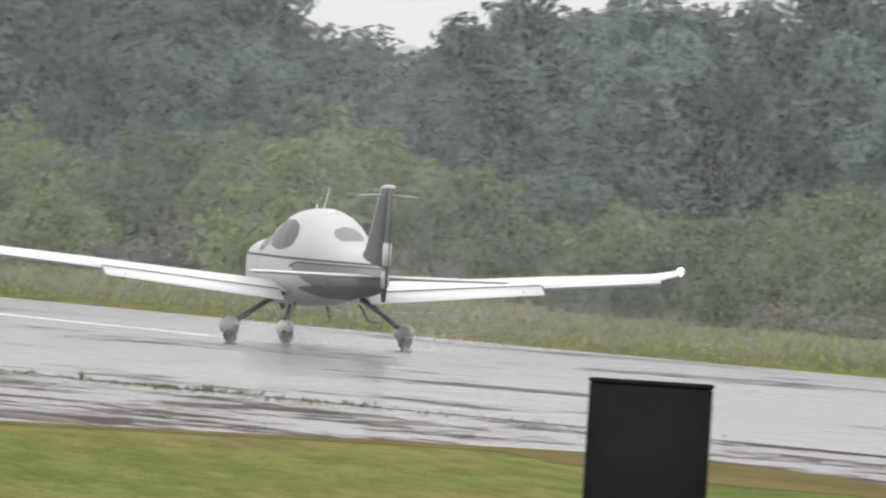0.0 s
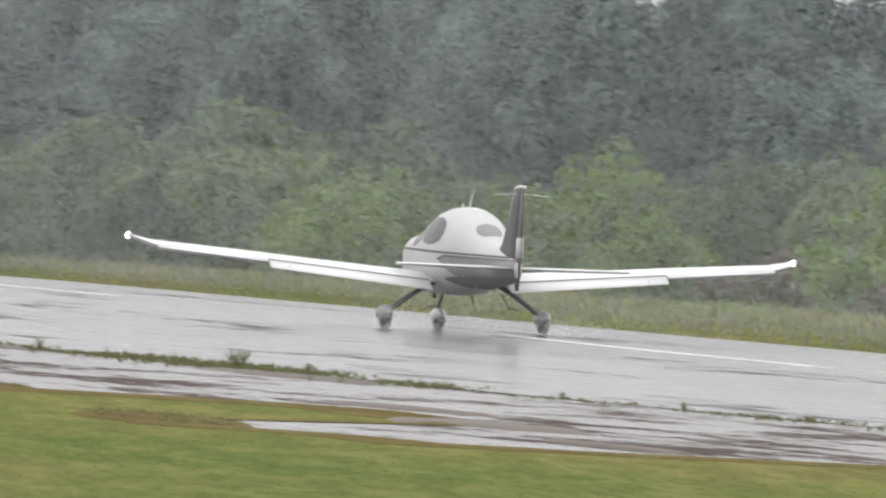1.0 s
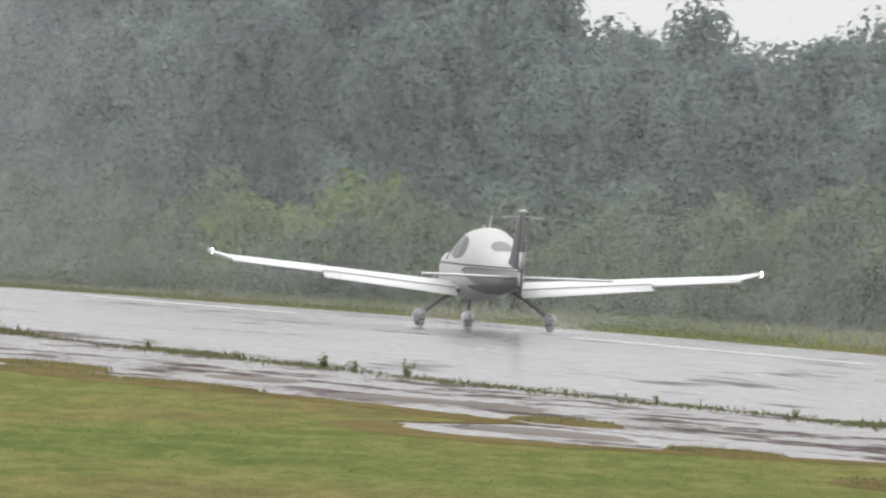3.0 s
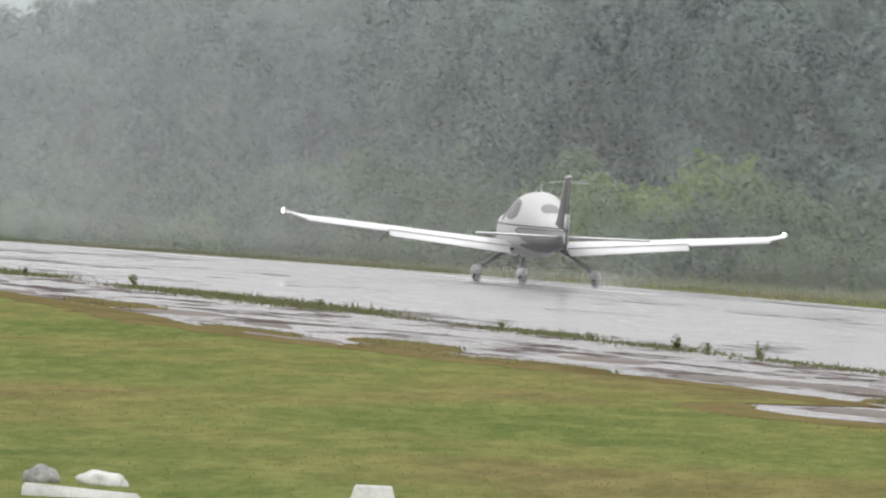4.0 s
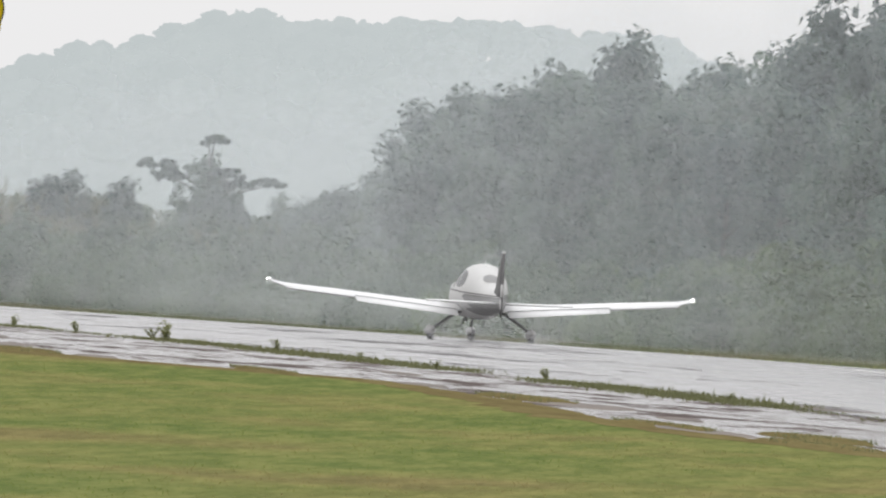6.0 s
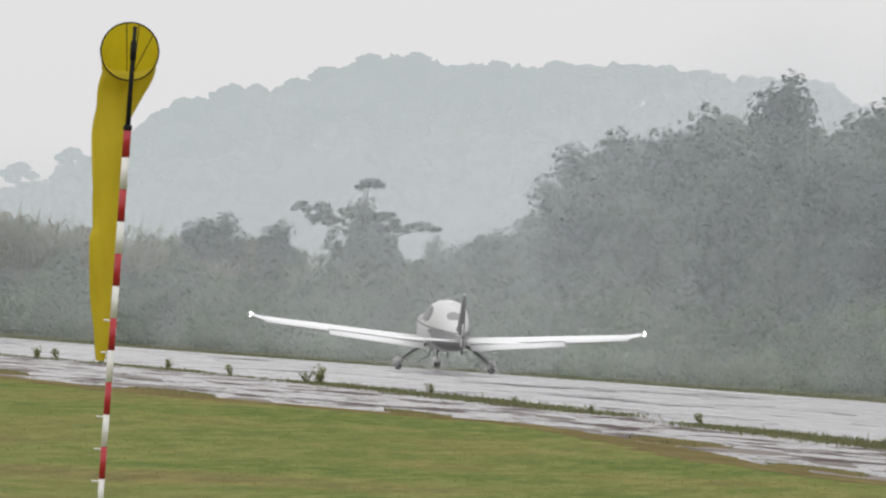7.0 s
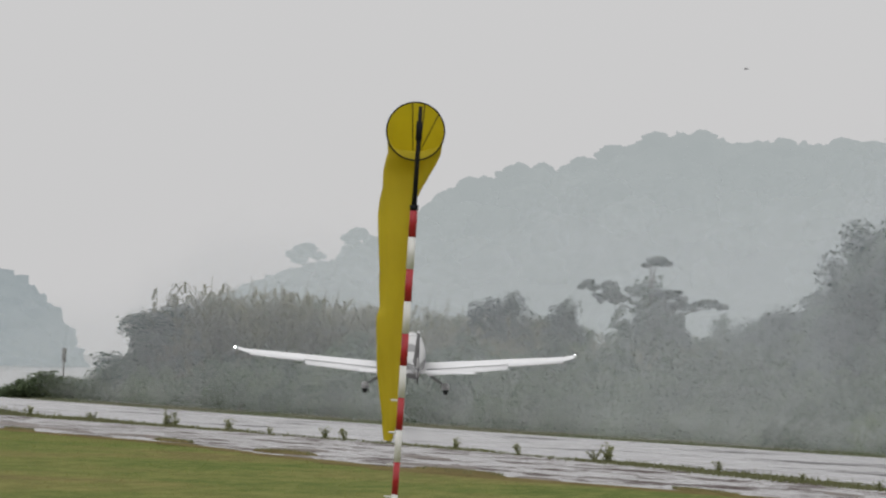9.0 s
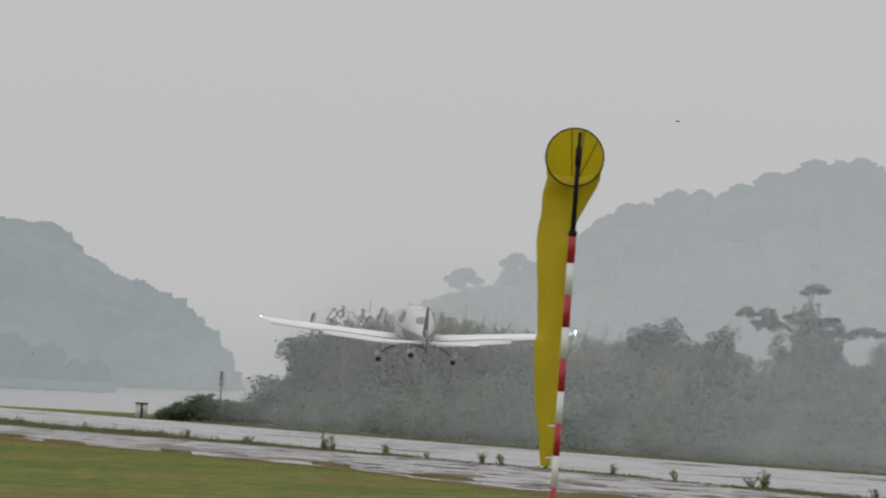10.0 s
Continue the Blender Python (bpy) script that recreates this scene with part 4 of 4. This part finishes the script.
for s in (-1, 1):
    w = part("wing", wing(s), M_WHITE, plane, "white wing with upward sweep")
    part("flap", flap(s, 0.68, 3.42, 17, 0.46, 0.36, 0.03), M_WHITE, w)
    # charcoal strip put in for the shade in the gap between wing and flap
    gap_shade = loft([[Vector((s * x, -0.50 + 0.16 * (x - 0.5) / 5.2 - 0.012 + dy, 0.84 + 0.445 * (x - 0.5) / 5.2 - 0.012 + dz)) for dy, dz in ((0.01, 0.012), (-0.03, 0.008), (-0.03, -0.02), (0.01, -0.02))] for x in (0.68, 3.42)])
    part("flap_gap_shade", gap_shade, M_CHAR, w)
    part("aileron", flap(s, 3.46, 5.3, 2, 0.2, 0.14, 0.02), M_WHITE, w)
    # wing-tip strobe: an added drum, lit on one side, turns to imitate the flash
    drum = bmesh.new()
    bmesh.ops.create_cone(drum, cap_ends=True, segments=16, radius1=0.03, radius2=0.03, depth=0.08)
    bmesh.ops.create_cone(drum, cap_ends=True, segments=16, radius1=0.05, radius2=0.05, depth=0.02, matrix=Matrix.Translation((0, 0.035, 0)) @ Matrix.Rotation(math.pi / 2, 4, "X"))
    strobe_drum = part("strobe_drum", drum, M_WHITE, w, "white wing-tip strobe on a drum turned to flash")
    strobe_drum.matrix_basis = pose(s * 5.74, -0.02, 1.385)
    lens = bmesh.new()
    bmesh.ops.create_cone(lens, cap_ends=True, segments=16, radius1=0.052, radius2=0.052, depth=0.008)
    bmesh.ops.rotate(lens, verts=lens.verts, cent=(0, 0, 0), matrix=Matrix.Rotation(math.pi / 2, 3, "X"))
    bmesh.ops.translate(lens, verts=lens.verts, vec=(0, 0.052, 0))
    lens_me = bpy.data.meshes.new("lens")
    lens.to_mesh(lens_me)
    lens.free()
    lens_me.materials.append(M_STROBE)
    STROBE_DRUMS.append((strobe_drum, s))
    drum_mesh = strobe_drum.data
    drum_mesh.materials.append(M_STROBE)
    both = bmesh.new()
    both.from_mesh(drum_mesh)
    k0 = len(both.faces)
    both.from_mesh(lens_me)
    both.faces.ensure_lookup_table()
    for f in both.faces[k0:]:
        f.material_index = 1
    both.to_mesh(drum_mesh)
    both.free()
    for x in (1.6, 3.1):
        wz = 0.84 + 0.445 * (x - 0.5) / 5.2
        part("flap_hinge", block(0.03, 0.3, 0.09, (s * x, -0.55, wz - 0.13), 0.008), M_CHAR, w)
    # wing root fillet
    part("root_fairing", loft([[Vector((s * (0.5 - 0.08 * f), 0.85 - 2.0 * f, 0.9 + 0.03 * f)) + Vector((0.10 * (1 - 0.9 * f) * math.cos(t), 0, 0.05 * (1 - 0.9 * f) * math.sin(t))) for t in [2 * math.pi * j / 12 for j in range(12)]] for f in np.linspace(0, 1, 8)]), M_WHITE, body)
    # tailplane
    t = part("tailplane", loft([foil(s * x, 1.10 + 0.01 * x, -3.75 - 0.16 * x, -4.62 - 0.02 * x, 0.09, 0.0) for x in (0.03, 0.6, 1.3, 1.85, 1.95)]), M_WHITE, plane, "white tailplane")
    part("elevator", loft([foil(s * x, 1.10 + 0.01 * x, -4.63 - 0.02 * x, -4.98 + 0.06 * x, 0.05, 0.0, twist=-3) for x in (0.1, 0.9, 1.9)]), M_WHITE, t)
    # main gear
    leg = part("main_gear_leg", loft([[Vector((s * x, -0.32, z)) + Vector((s * 0.026 * math.cos(t), r * math.sin(t), 0.032 * math.cos(t))) for t in [2 * math.pi * j / 10 for j in range(10)]] for x, z, r in ((0.55, 0.80, 0.1), (0.8, 0.66, 0.09), (1.05, 0.49, 0.075), (1.24, 0.35, 0.065), (1.36, 0.29, 0.06))]), M_MIDGREY, plane, "grey sprung gear leg")
    pn = part("wheel_fairing", pant(-0.3, s * 1.36, 0.225), M_SILVER, leg, "mud-dulled teardrop wheel fairing")
    part("tyre", wheel(-0.36, s * 1.36, 0.19), M_RUBBER, leg, "wet black tyre")
    part("step", tube([(s * 0.5, -0.95, 0.66), (s * 0.62, -1.05, 0.42), (s * 0.78, -1.05, 0.40)], 0.018, 6), M_CHAR, plane)
leg = part("nose_gear_leg", tube([(0, 1.55, 0.7), (0, 1.85, 0.46), (0, 1.98, 0.28)], [0.04, 0.034, 0.03], 10), M_MIDGREY, plane, "grey nose gear strut")
part("wheel_fairing", pant(1.95, 0, 0.205, 0.9), M_WHITE, leg, "white teardrop nose wheel fairing")
part("tyre", wheel(1.86, 0, 0.18), M_RUBBER, leg, "wet black tyre")
# fin and rudder
def fin_section(z, le, te, t):
    c = le - te
    return [Vector((x * t * c, le - c * u, z)) for u, x in ((0, 0), (0.08, 0.6), (0.3, 1), (0.7, 0.7), (1, 0.06), (1, -0.06), (0.7, -0.7), (0.3, -1), (0.08, -0.6))]


fin = part("fin", loft([fin_section(z, le, te, t) for z, le, te, t in ((1.1, -2.6, -4.55, 0.04), (1.34, -2.95, -4.58, 0.05), (1.5, -3.4, -4.6, 0.055), (1.8, -3.72, -4.66, 0.06), (2.2, -4.06, -4.72, 0.055), (2.45, -4.26, -4.76, 0.055))]), M_CHAR, plane, "charcoal swept fin")
rud = part("rudder", loft([fin_section(z, le, te, t) for z, le, te, t in ((0.74, -4.62, -4.84, 0.1), (0.9, -4.56, -4.9, 0.11), (1.3, -4.6, -4.97, 0.1), (1.8, -4.68, -5.0, 0.09), (2.45, -4.78, -5.02, 0.08))]), M_CHAR, plane, "charcoal rudder")
part("rudder_panel", block(0.082, 0.27, 0.34, (0, -4.82, 1.46), 0.01), M_SILVER, rud, "pale grey panel on the rudder")
part("leading_edge", tube([(0, -2.93, 1.36), (0, -3.4, 1.52), (0, -3.72, 1.82), (0, -4.06, 2.22), (0, -4.26, 2.46)], 0.016, 6), M_WHITE, fin, "pale leading edge strip")
part("fin_cap", loft([[Vector((0.024 * math.cos(t), y, 2.47 + 0.028 * math.sin(t) + dz)) for t in [2 * math.pi * j / 10 for j in range(10)]] for y, dz in ((-4.3, -0.03), (-4.45, 0.0), (-4.8, 0.01), (-5.08, 0.0))]), M_WHITE, fin, "white fin cap")
for s in (-1, 1):
    part("whisker_antenna", tube([(s * 0.02, -4.5, 2.36), (s * 0.46, -4.75, 2.33)], 0.008, 5), M_WHITE, fin)
part("whip_antenna", tube([(0, -0.35, 2.06), (0.02, -0.62, 2.42)], [0.014, 0.006], 6), M_WHITE, body)
for x in (-0.06, 0.06):
    part("antenna_stub", tube([(x, -0.1, 2.06), (x, -0.14, 2.15)], 0.016, 6), M_WHITE, body)
bm = bmesh.new()
bmesh.ops.create_uvsphere(bm, u_segments=12, v_segments=8, radius=0.1)
for v in bm.verts:
    v.co = Vector((v.co.x * 0.8, v.co.y * 1.4 - 0.95, v.co.z * 0.5 + 2.04))
part("antenna_dome", bm, M_WHITE, body)
part("exhaust", tube([(-0.2, 1.5, 0.66), (-0.22, 1.2, 0.56)], 0.04, 8), M_STEEL, body)
part("belly_antenna", tube([(0, -0.9, 0.62), (0, -1.15, 0.42)], 0.015, 6), M_CHAR, body)
for y in (-2.9, -2.3):
    part("belly_strake", block(0.02, 0.3, 0.08, (0, y, station(y)[0] - 0.03), 0.005), M_WHITE, body)

# ---- windsock on a striped pole ----
def windsock():
    root = tagged(new("windsock"), "limp yellow windsock on a red and white banded pole", "windsock")
    band = 0.2385
    for k in range(17):
        bm = bmesh.new()
        bmesh.ops.create_cone(bm, cap_ends=True, segments=20, radius1=0.029 - 0.0006 * k, radius2=0.0284 - 0.0006 * k, depth=band)
        bmesh.ops.translate(bm, verts=bm.verts, vec=(0, 0, SOCK_TOP - 0.78 - band * (k + 0.5)))
        part("pole_band", bm, M_RED if k % 2 == 0 else M_POLEWHITE, root, "red band" if k % 2 == 0 else "white band")
        if k > 5:
            part("step_peg", tube([(0.02, 0, SOCK_TOP - 0.78 - band * k - 0.02), (-0.075, 0, SOCK_TOP - 0.78 - band * k - 0.02)], 0.008, 6), M_POLEWHITE, root)
    mast = part("mast", tube([(0, 0, SOCK_TOP - 0.80), (0, 0, SOCK_TOP - 0.05)], [0.02, 0.014], 10), M_BLACK, root, "black steel mast")
    part("bearing_sleeve", tube([(0, 0, SOCK_TOP - 0.3), (0, 0, SOCK_TOP - 0.16)], 0.024, 10), M_BLACK, mast)
    part("collar", tube([(0, 0, SOCK_TOP - 0.82), (0, 0, SOCK_TOP - 0.78)], 0.032, 12), M_BLACK, mast)
    R_ = 0.215
    c = Vector((-0.026, 0.12, SOCK_TOP - R_ - 0.02))
    ring_pts = [c + Vector((R_ * math.cos(t), 0.02, R_ * math.sin(t))) for t in [2 * math.pi * j / 36 for j in range(37)]]
    part("hoop", tube(ring_pts, 0.0065, 6), M_BLACK, root, "dark wire hoop")
    for a in (100, 40, 75):
        part("hoop_spoke", tube([c + Vector((R_ * math.cos(radians(a)), 0.02, R_ * math.sin(radians(a)))), c + Vector((0.04 if a < 90 else -0.01, 0.1, -R_ * 0.7))], 0.004, 5), M_BLACK, root)
    # cloth: from the hoop backwards, over, and straight down
    rng = random.Random(4)
    rings = []
    path = [(0, 0.03, 0, 1.0, 1.0), (-0.004, 0.14, -0.05, 0.96, 0.95), (-0.014, 0.24, -0.16, 0.85, 0.6), (-0.046, 0.27, -0.305, 0.75, 0.45), (-0.088, 0.27, -0.514, 0.62, 0.38), (-0.083, 0.26, -0.68, 0.6, 0.35),
            (-0.081, 0.25, -1.0, 0.55, 0.3), (-0.07, 0.25, -1.31, 0.49, 0.28), (-0.084, 0.25, -1.39, 0.56, 0.3), (-0.078, 0.24, -1.55, 0.5, 0.27), (-0.062, 0.24, -1.81, 0.42, 0.22), (-0.042, 0.23, -2.14, 0.28, 0.2), (-0.052, 0.23, -2.3, 0.13, 0.15)]
    fine = []
    for i in range(len(path) * 4 - 3):
        u = i / 4
        a, b = path[int(u)], path[min(int(u) + 1, len(path) - 1)]
        fine.append([p + (q - p) * (u - int(u)) for p, q in zip(a, b)])
    for i, (dx, dy, dz, wx, wd) in enumerate(fine):
        tilt = min(1.0, i / 8)
        ring = []
        for j in range(40):
            t = 2 * math.pi * j / 40
            fold = 1 + 0.10 * tilt * math.sin(3 * t + i * 0.25) + 0.07 * tilt * math.sin(7 * t - i * 0.4) + 0.05 * tilt * noise.noise((t * 2, i * 0.3, 2))
            px = R_ * wx * math.cos(t) * fold
            q = R_ * wd * math.sin(t) * fold
            ring.append(c + Vector((px + dx, dy + q * tilt, dz + q * (1 - tilt) * (R_ and 1))))
        rings.append(ring)
    part("sock", loft(rings, cap=False), M_SOCK, root, "limp yellow cloth sock hanging in folds")
    return root


SOCK_D = 140.0
SOCK_TOP = EYE + SOCK_D * math.tan(radians(0.776))
sock = windsock()
sx = at_bearing(6.142 - math.degrees(SOCK_TOP * math.tan(radians(1.2)) / SOCK_D), SOCK_D)
sock.matrix_basis = pose(sx.x, sx.y, 0, 0, 0, -6.1) @ pose(0, 0, 0, 0, 1.2, 0)

# ---- black box on posts in the foreground ----
box = tagged(new("equipment_box"), "black equipment box standing in the grass", "box")
bw = 219 / 33500 * 125
part("case", block(bw, 0.35, 1.7, (0, 0, 0.22), 0.012), M_BLACK, box)
part("lid", block(bw + 0.012, 0.36, 0.03, (0, 0, 1.08), 0.006), M_BLACK, box)
bx = at_bearing(14.665, 125)
box.matrix_basis = pose(bx.x, bx.y, EYE + 125 * math.tan(radians(-0.583)) - 1.095, 0, 0.9, -14.6)


# ---- stones and white markers in the near grass ----
def stone(sx, sy, sz, seed, material, name, label):
    bm = bmesh.new()
    bmesh.ops.create_icosphere(bm, subdivisions=3, radius=1)
    for v in bm.verts:
        k = 1 + 0.3 * noise.noise(v.co * 1.3 + Vector((seed, 0, 0))) + 0.1 * noise.noise(v.co * 4 + Vector((0, seed, 0)))
        v.co = Vector((v.co.x * sx * k, v.co.y * sy * k, v.co.z * sz * k))
    ob = part(name, bm, material, None)
    return tagged(ob, label, "stone")


def marker(w, h):
    """A white painted concrete block with sloping sides."""
    ob = part("edge_marker", loft([[Vector((x * q, y * q, z)) for x, y in ((-w, -w), (w, -w), (w, w), (-w, w))] for z, q in ((-0.1, 1.25), (h * 0.9, 0.86), (h, 0.8))]), M_CONCRETE, None, smooth=False)
    return tagged(ob, "white painted concrete edge marker in grass", "marker")


q = at_bearing(8.665, 161.5)
marker(0.19, 0.2).matrix_basis = pose(q.x, q.y, level(q.x, q.y), 0, 0, -8)
q = at_bearing(7.66, 166.5)
stone(0.16, 0.14, 0.11, 1.2, M_STONE, "stone", "rough grey stone in wet grass").matrix_basis = pose(q.x, q.y, level(q.x, q.y) + 0.05, 0, 0, 30)
q = at_bearing(7.845, 166.5)
stone(0.21, 0.16, 0.09, 4.7, M_CONCRETE, "stone", "whitewashed stone in wet grass").matrix_basis = pose(q.x, q.y, level(q.x, q.y) + 0.04, 0, 6, -8)
kerb = part("kerb_block", block(1.0, 0.25, 0.2, (0, 0, 0.0), 0.02), M_CONCRETE, None)
tagged(kerb, "long white painted concrete kerb block", "kerb")
q = at_bearing(7.78, 160)
kerb.matrix_basis = pose(q.x, q.y, level(q.x, q.y) - 0.02, 0, 3, -8)

# ---- taller weeds in the joint of the runway ----
def weed(seed, h):
    rng = random.Random(seed)
    root = tagged(new("weed"), "leafy green weed in the runway joint", "weed", "weeds along the runway")
    clumps = []
    for _ in range(6):
        a, r = rng.random() * 6.283, rng.uniform(0.05, 0.35) * h
        tip = Vector((r * math.cos(a) * 1.6, r * math.sin(a) * 1.6, h * rng.uniform(0.55, 1.0)))
        part("stem", tube([(r * 0.3 * math.cos(a), r * 0.3 * math.sin(a), -0.03), tip * 0.6, tip], [0.012, 0.009, 0.004], 5), M_WEED, root)
        clumps += [(*(tip * q), h * 0.17) for q in (0.3, 0.6, 0.9)]
    ob = new("foliage", mesh_of("foliage", *leaf_cloud(clumps, 150, 0.03, rng), M_WEED))
    ob.parent = root
    return root


weeds = [weed(300 + k, 0.4) for k in range(4)]
rng = random.Random(9)
WEEDS = [(9.59, 0.42), (9.66, 0.3), (9.8, 0.45), (11.0, 0.25), (11.63, 0.5), (11.83, 0.3), (12.94, 0.2), (12.6, 0.18), (10.3, 0.2), (10.6, 0.22), (8.2, 0.25), (8.5, 0.3), (9.05, 0.3), (9.3, 0.25),
         (7.9, 0.4), (7.6, 0.35), (7.35, 0.3), (7.1, 0.45), (6.78, 0.75), (6.7, 0.5), (6.5, 0.45), (6.3, 0.5), (6.1, 0.4), (5.97, 0.5), (5.9, 0.55), (5.75, 0.4), (5.6, 0.6), (5.45, 0.5), (5.42, 0.8), (5.2, 0.5), (5.0, 0.6), (4.9, 0.45), (4.7, 0.5), (4.5, 0.5)]
for i, (az, h) in enumerate(WEEDS):
    y = (NEAR - 0.1) / math.tan(radians(az))
    m = pose(NEAR - 0.15 + rng.gauss(0, 0.1), y, level(NEAR, y) + 0.01, 0, 0, rng.uniform(0, 360)) @ Matrix.Diagonal((h / 0.58,) * 3 + (1,))
    ob = weeds[i] if i < 4 else copy_thing(rng.choice(weeds), pose(0, 0, 0))
    ob.matrix_basis = m

# ---- a far bird ----
bird = tagged(new("bird"), "small dark bird gliding in the rain", "bird")
part("body", loft([[Vector((r * math.cos(t), y, r * math.sin(t))) for t in [2 * math.pi * j / 8 for j in range(8)]] for y, r in ((0.1, 0.008), (0.06, 0.03), (-0.03, 0.03), (-0.13, 0.008))]), M_BLACK, bird)
for s in (-1, 1):
    part("wing", loft([[Vector((s * x, y, z)) for y, z in ((0.04 - b, h), (0.0 - b, h + 0.006), (-0.05 - b, h), (0.0 - b, h - 0.004))] for x, b, h in ((0.02, 0, 0.01), (0.07, -0.015, 0.03), (0.13, 0.02, 0.022))]), M_BLACK, bird)

# ---- spray thrown up by the wheels ----
rng = random.Random(12)
verts, faces = [], []
for wx, wy in ((-1.36, -0.5), (1.36, -0.5), (0, 1.7)):
    for _ in range(6000):
        back = 0.3 + rng.expovariate(1 / 3.5)
        c = Vector((wx + rng.gauss(0, 0.12 + 0.12 * back), wy - back, abs(rng.gauss(0, 0.10 + 0.08 * min(back, 5)))))
        s = rng.uniform(0.0022, 0.0042)
        i = len(verts)
        verts += [c + Vector((s, 0, -s)), c + Vector((-s, s, -s)), c + Vector((-s, -s, -s)), c + Vector((0, 0, s))]
        faces += [(i, i + 1, i + 2), (i, i + 1, i + 3), (i + 1, i + 2, i + 3), (i + 2, i, i + 3)]
spray = tagged(new("spray", mesh_of("spray", verts, faces, M_SPRAY)), "white spray thrown up by the wheels", "spray", kind="stuff")


BIRD_A, BIRD_B = (115.82, 892.55, 17.51), (100.85, 894.33, 15.09)


def motions():
    # position of the aircraft along the runway, height of its wheels over the level line, nose-up pitch, bank
    rows = []
    for t, y, z, pitch, bank in ((0.0, 280.2, None, 0, 0), (0.5, 295.8, None, 0, 0), (1.0, 312.9, None, 0, 0), (1.5, 330.3, None, 0, 0), (2.0, 347.9, None, 0, 0), (3.3, 396.0, None, 0, 0),
                                 (3.5, 404.0, None, 0, 0), (4.0, 423.7, None, 0, 0), (4.5, 443.2, None, 0, 0), (5.0, 462.7, None, 0.3, 0), (5.5, 482.6, None, 0.5, 0), (6.8, 535.5, 0.18, 2, 0),
                                 (7.5, 565.0, 0.2, 4, 0), (8.5, 609.8, 0.62, 5, -0.4), (9.0, 633.0, 1.2, 5, -1.1), (9.5, 657.5, 2.0, 5, 0), (10.0, 684.0, 2.85, 5, 0)):
        z = crown(MID, y) if z is None else z
        rows.append((t, pose(MID, y, z, pitch, bank, -1.0)))
    walk(plane, rows)
    walk(bird, [(0.0, pose(207.75, 881.63, 32.39, 0, 0, 80)), (8.6, pose(*BIRD_A, 0, 0, 80)), (10.0, pose(*BIRD_B, 0, 0, 80))])
    # the spray runs with the wheels and falls back once they lift
    wet = []
    for t, m in rows:
        y, fall = m.translation.y, 0.0
        if t > 7.4:
            y, fall = 565.0 + (t - 7.5) * 18, min(1.5, (t - 7.5) * 0.7)
        wet.append((t, pose(MID, y, crown(MID, y) - fall, 0, 0, 0)))
    walk(spray, wet)
    # strobe flashes: the drums turn once every 4/3 s, quick past the rear
    for strobe_drum, s in STROBE_DRUMS:
        turn, keys = 0.0, [(0.0, 0)]
        for k in range(8):
            hit = 0.18 + 1.333 * k
            keys += [(hit - 0.2 if k else 0.02, 360 * k + 40), (hit - 0.1, 360 * k + 110), (hit, 360 * k + 180), (hit + 0.1, 360 * k + 250), (hit + 0.2, 360 * k + 320), (hit + 0.6, 360 * k + 360)]
        keys = [(t, a) for t, a in keys if t <= 9.9]
        keys.append((10.0, keys[-1][1] + 25))
        walk(strobe_drum, [(t, pose(s * 5.74, -0.02, 1.385, 0, 0, a)) for t, a in keys])


motions()
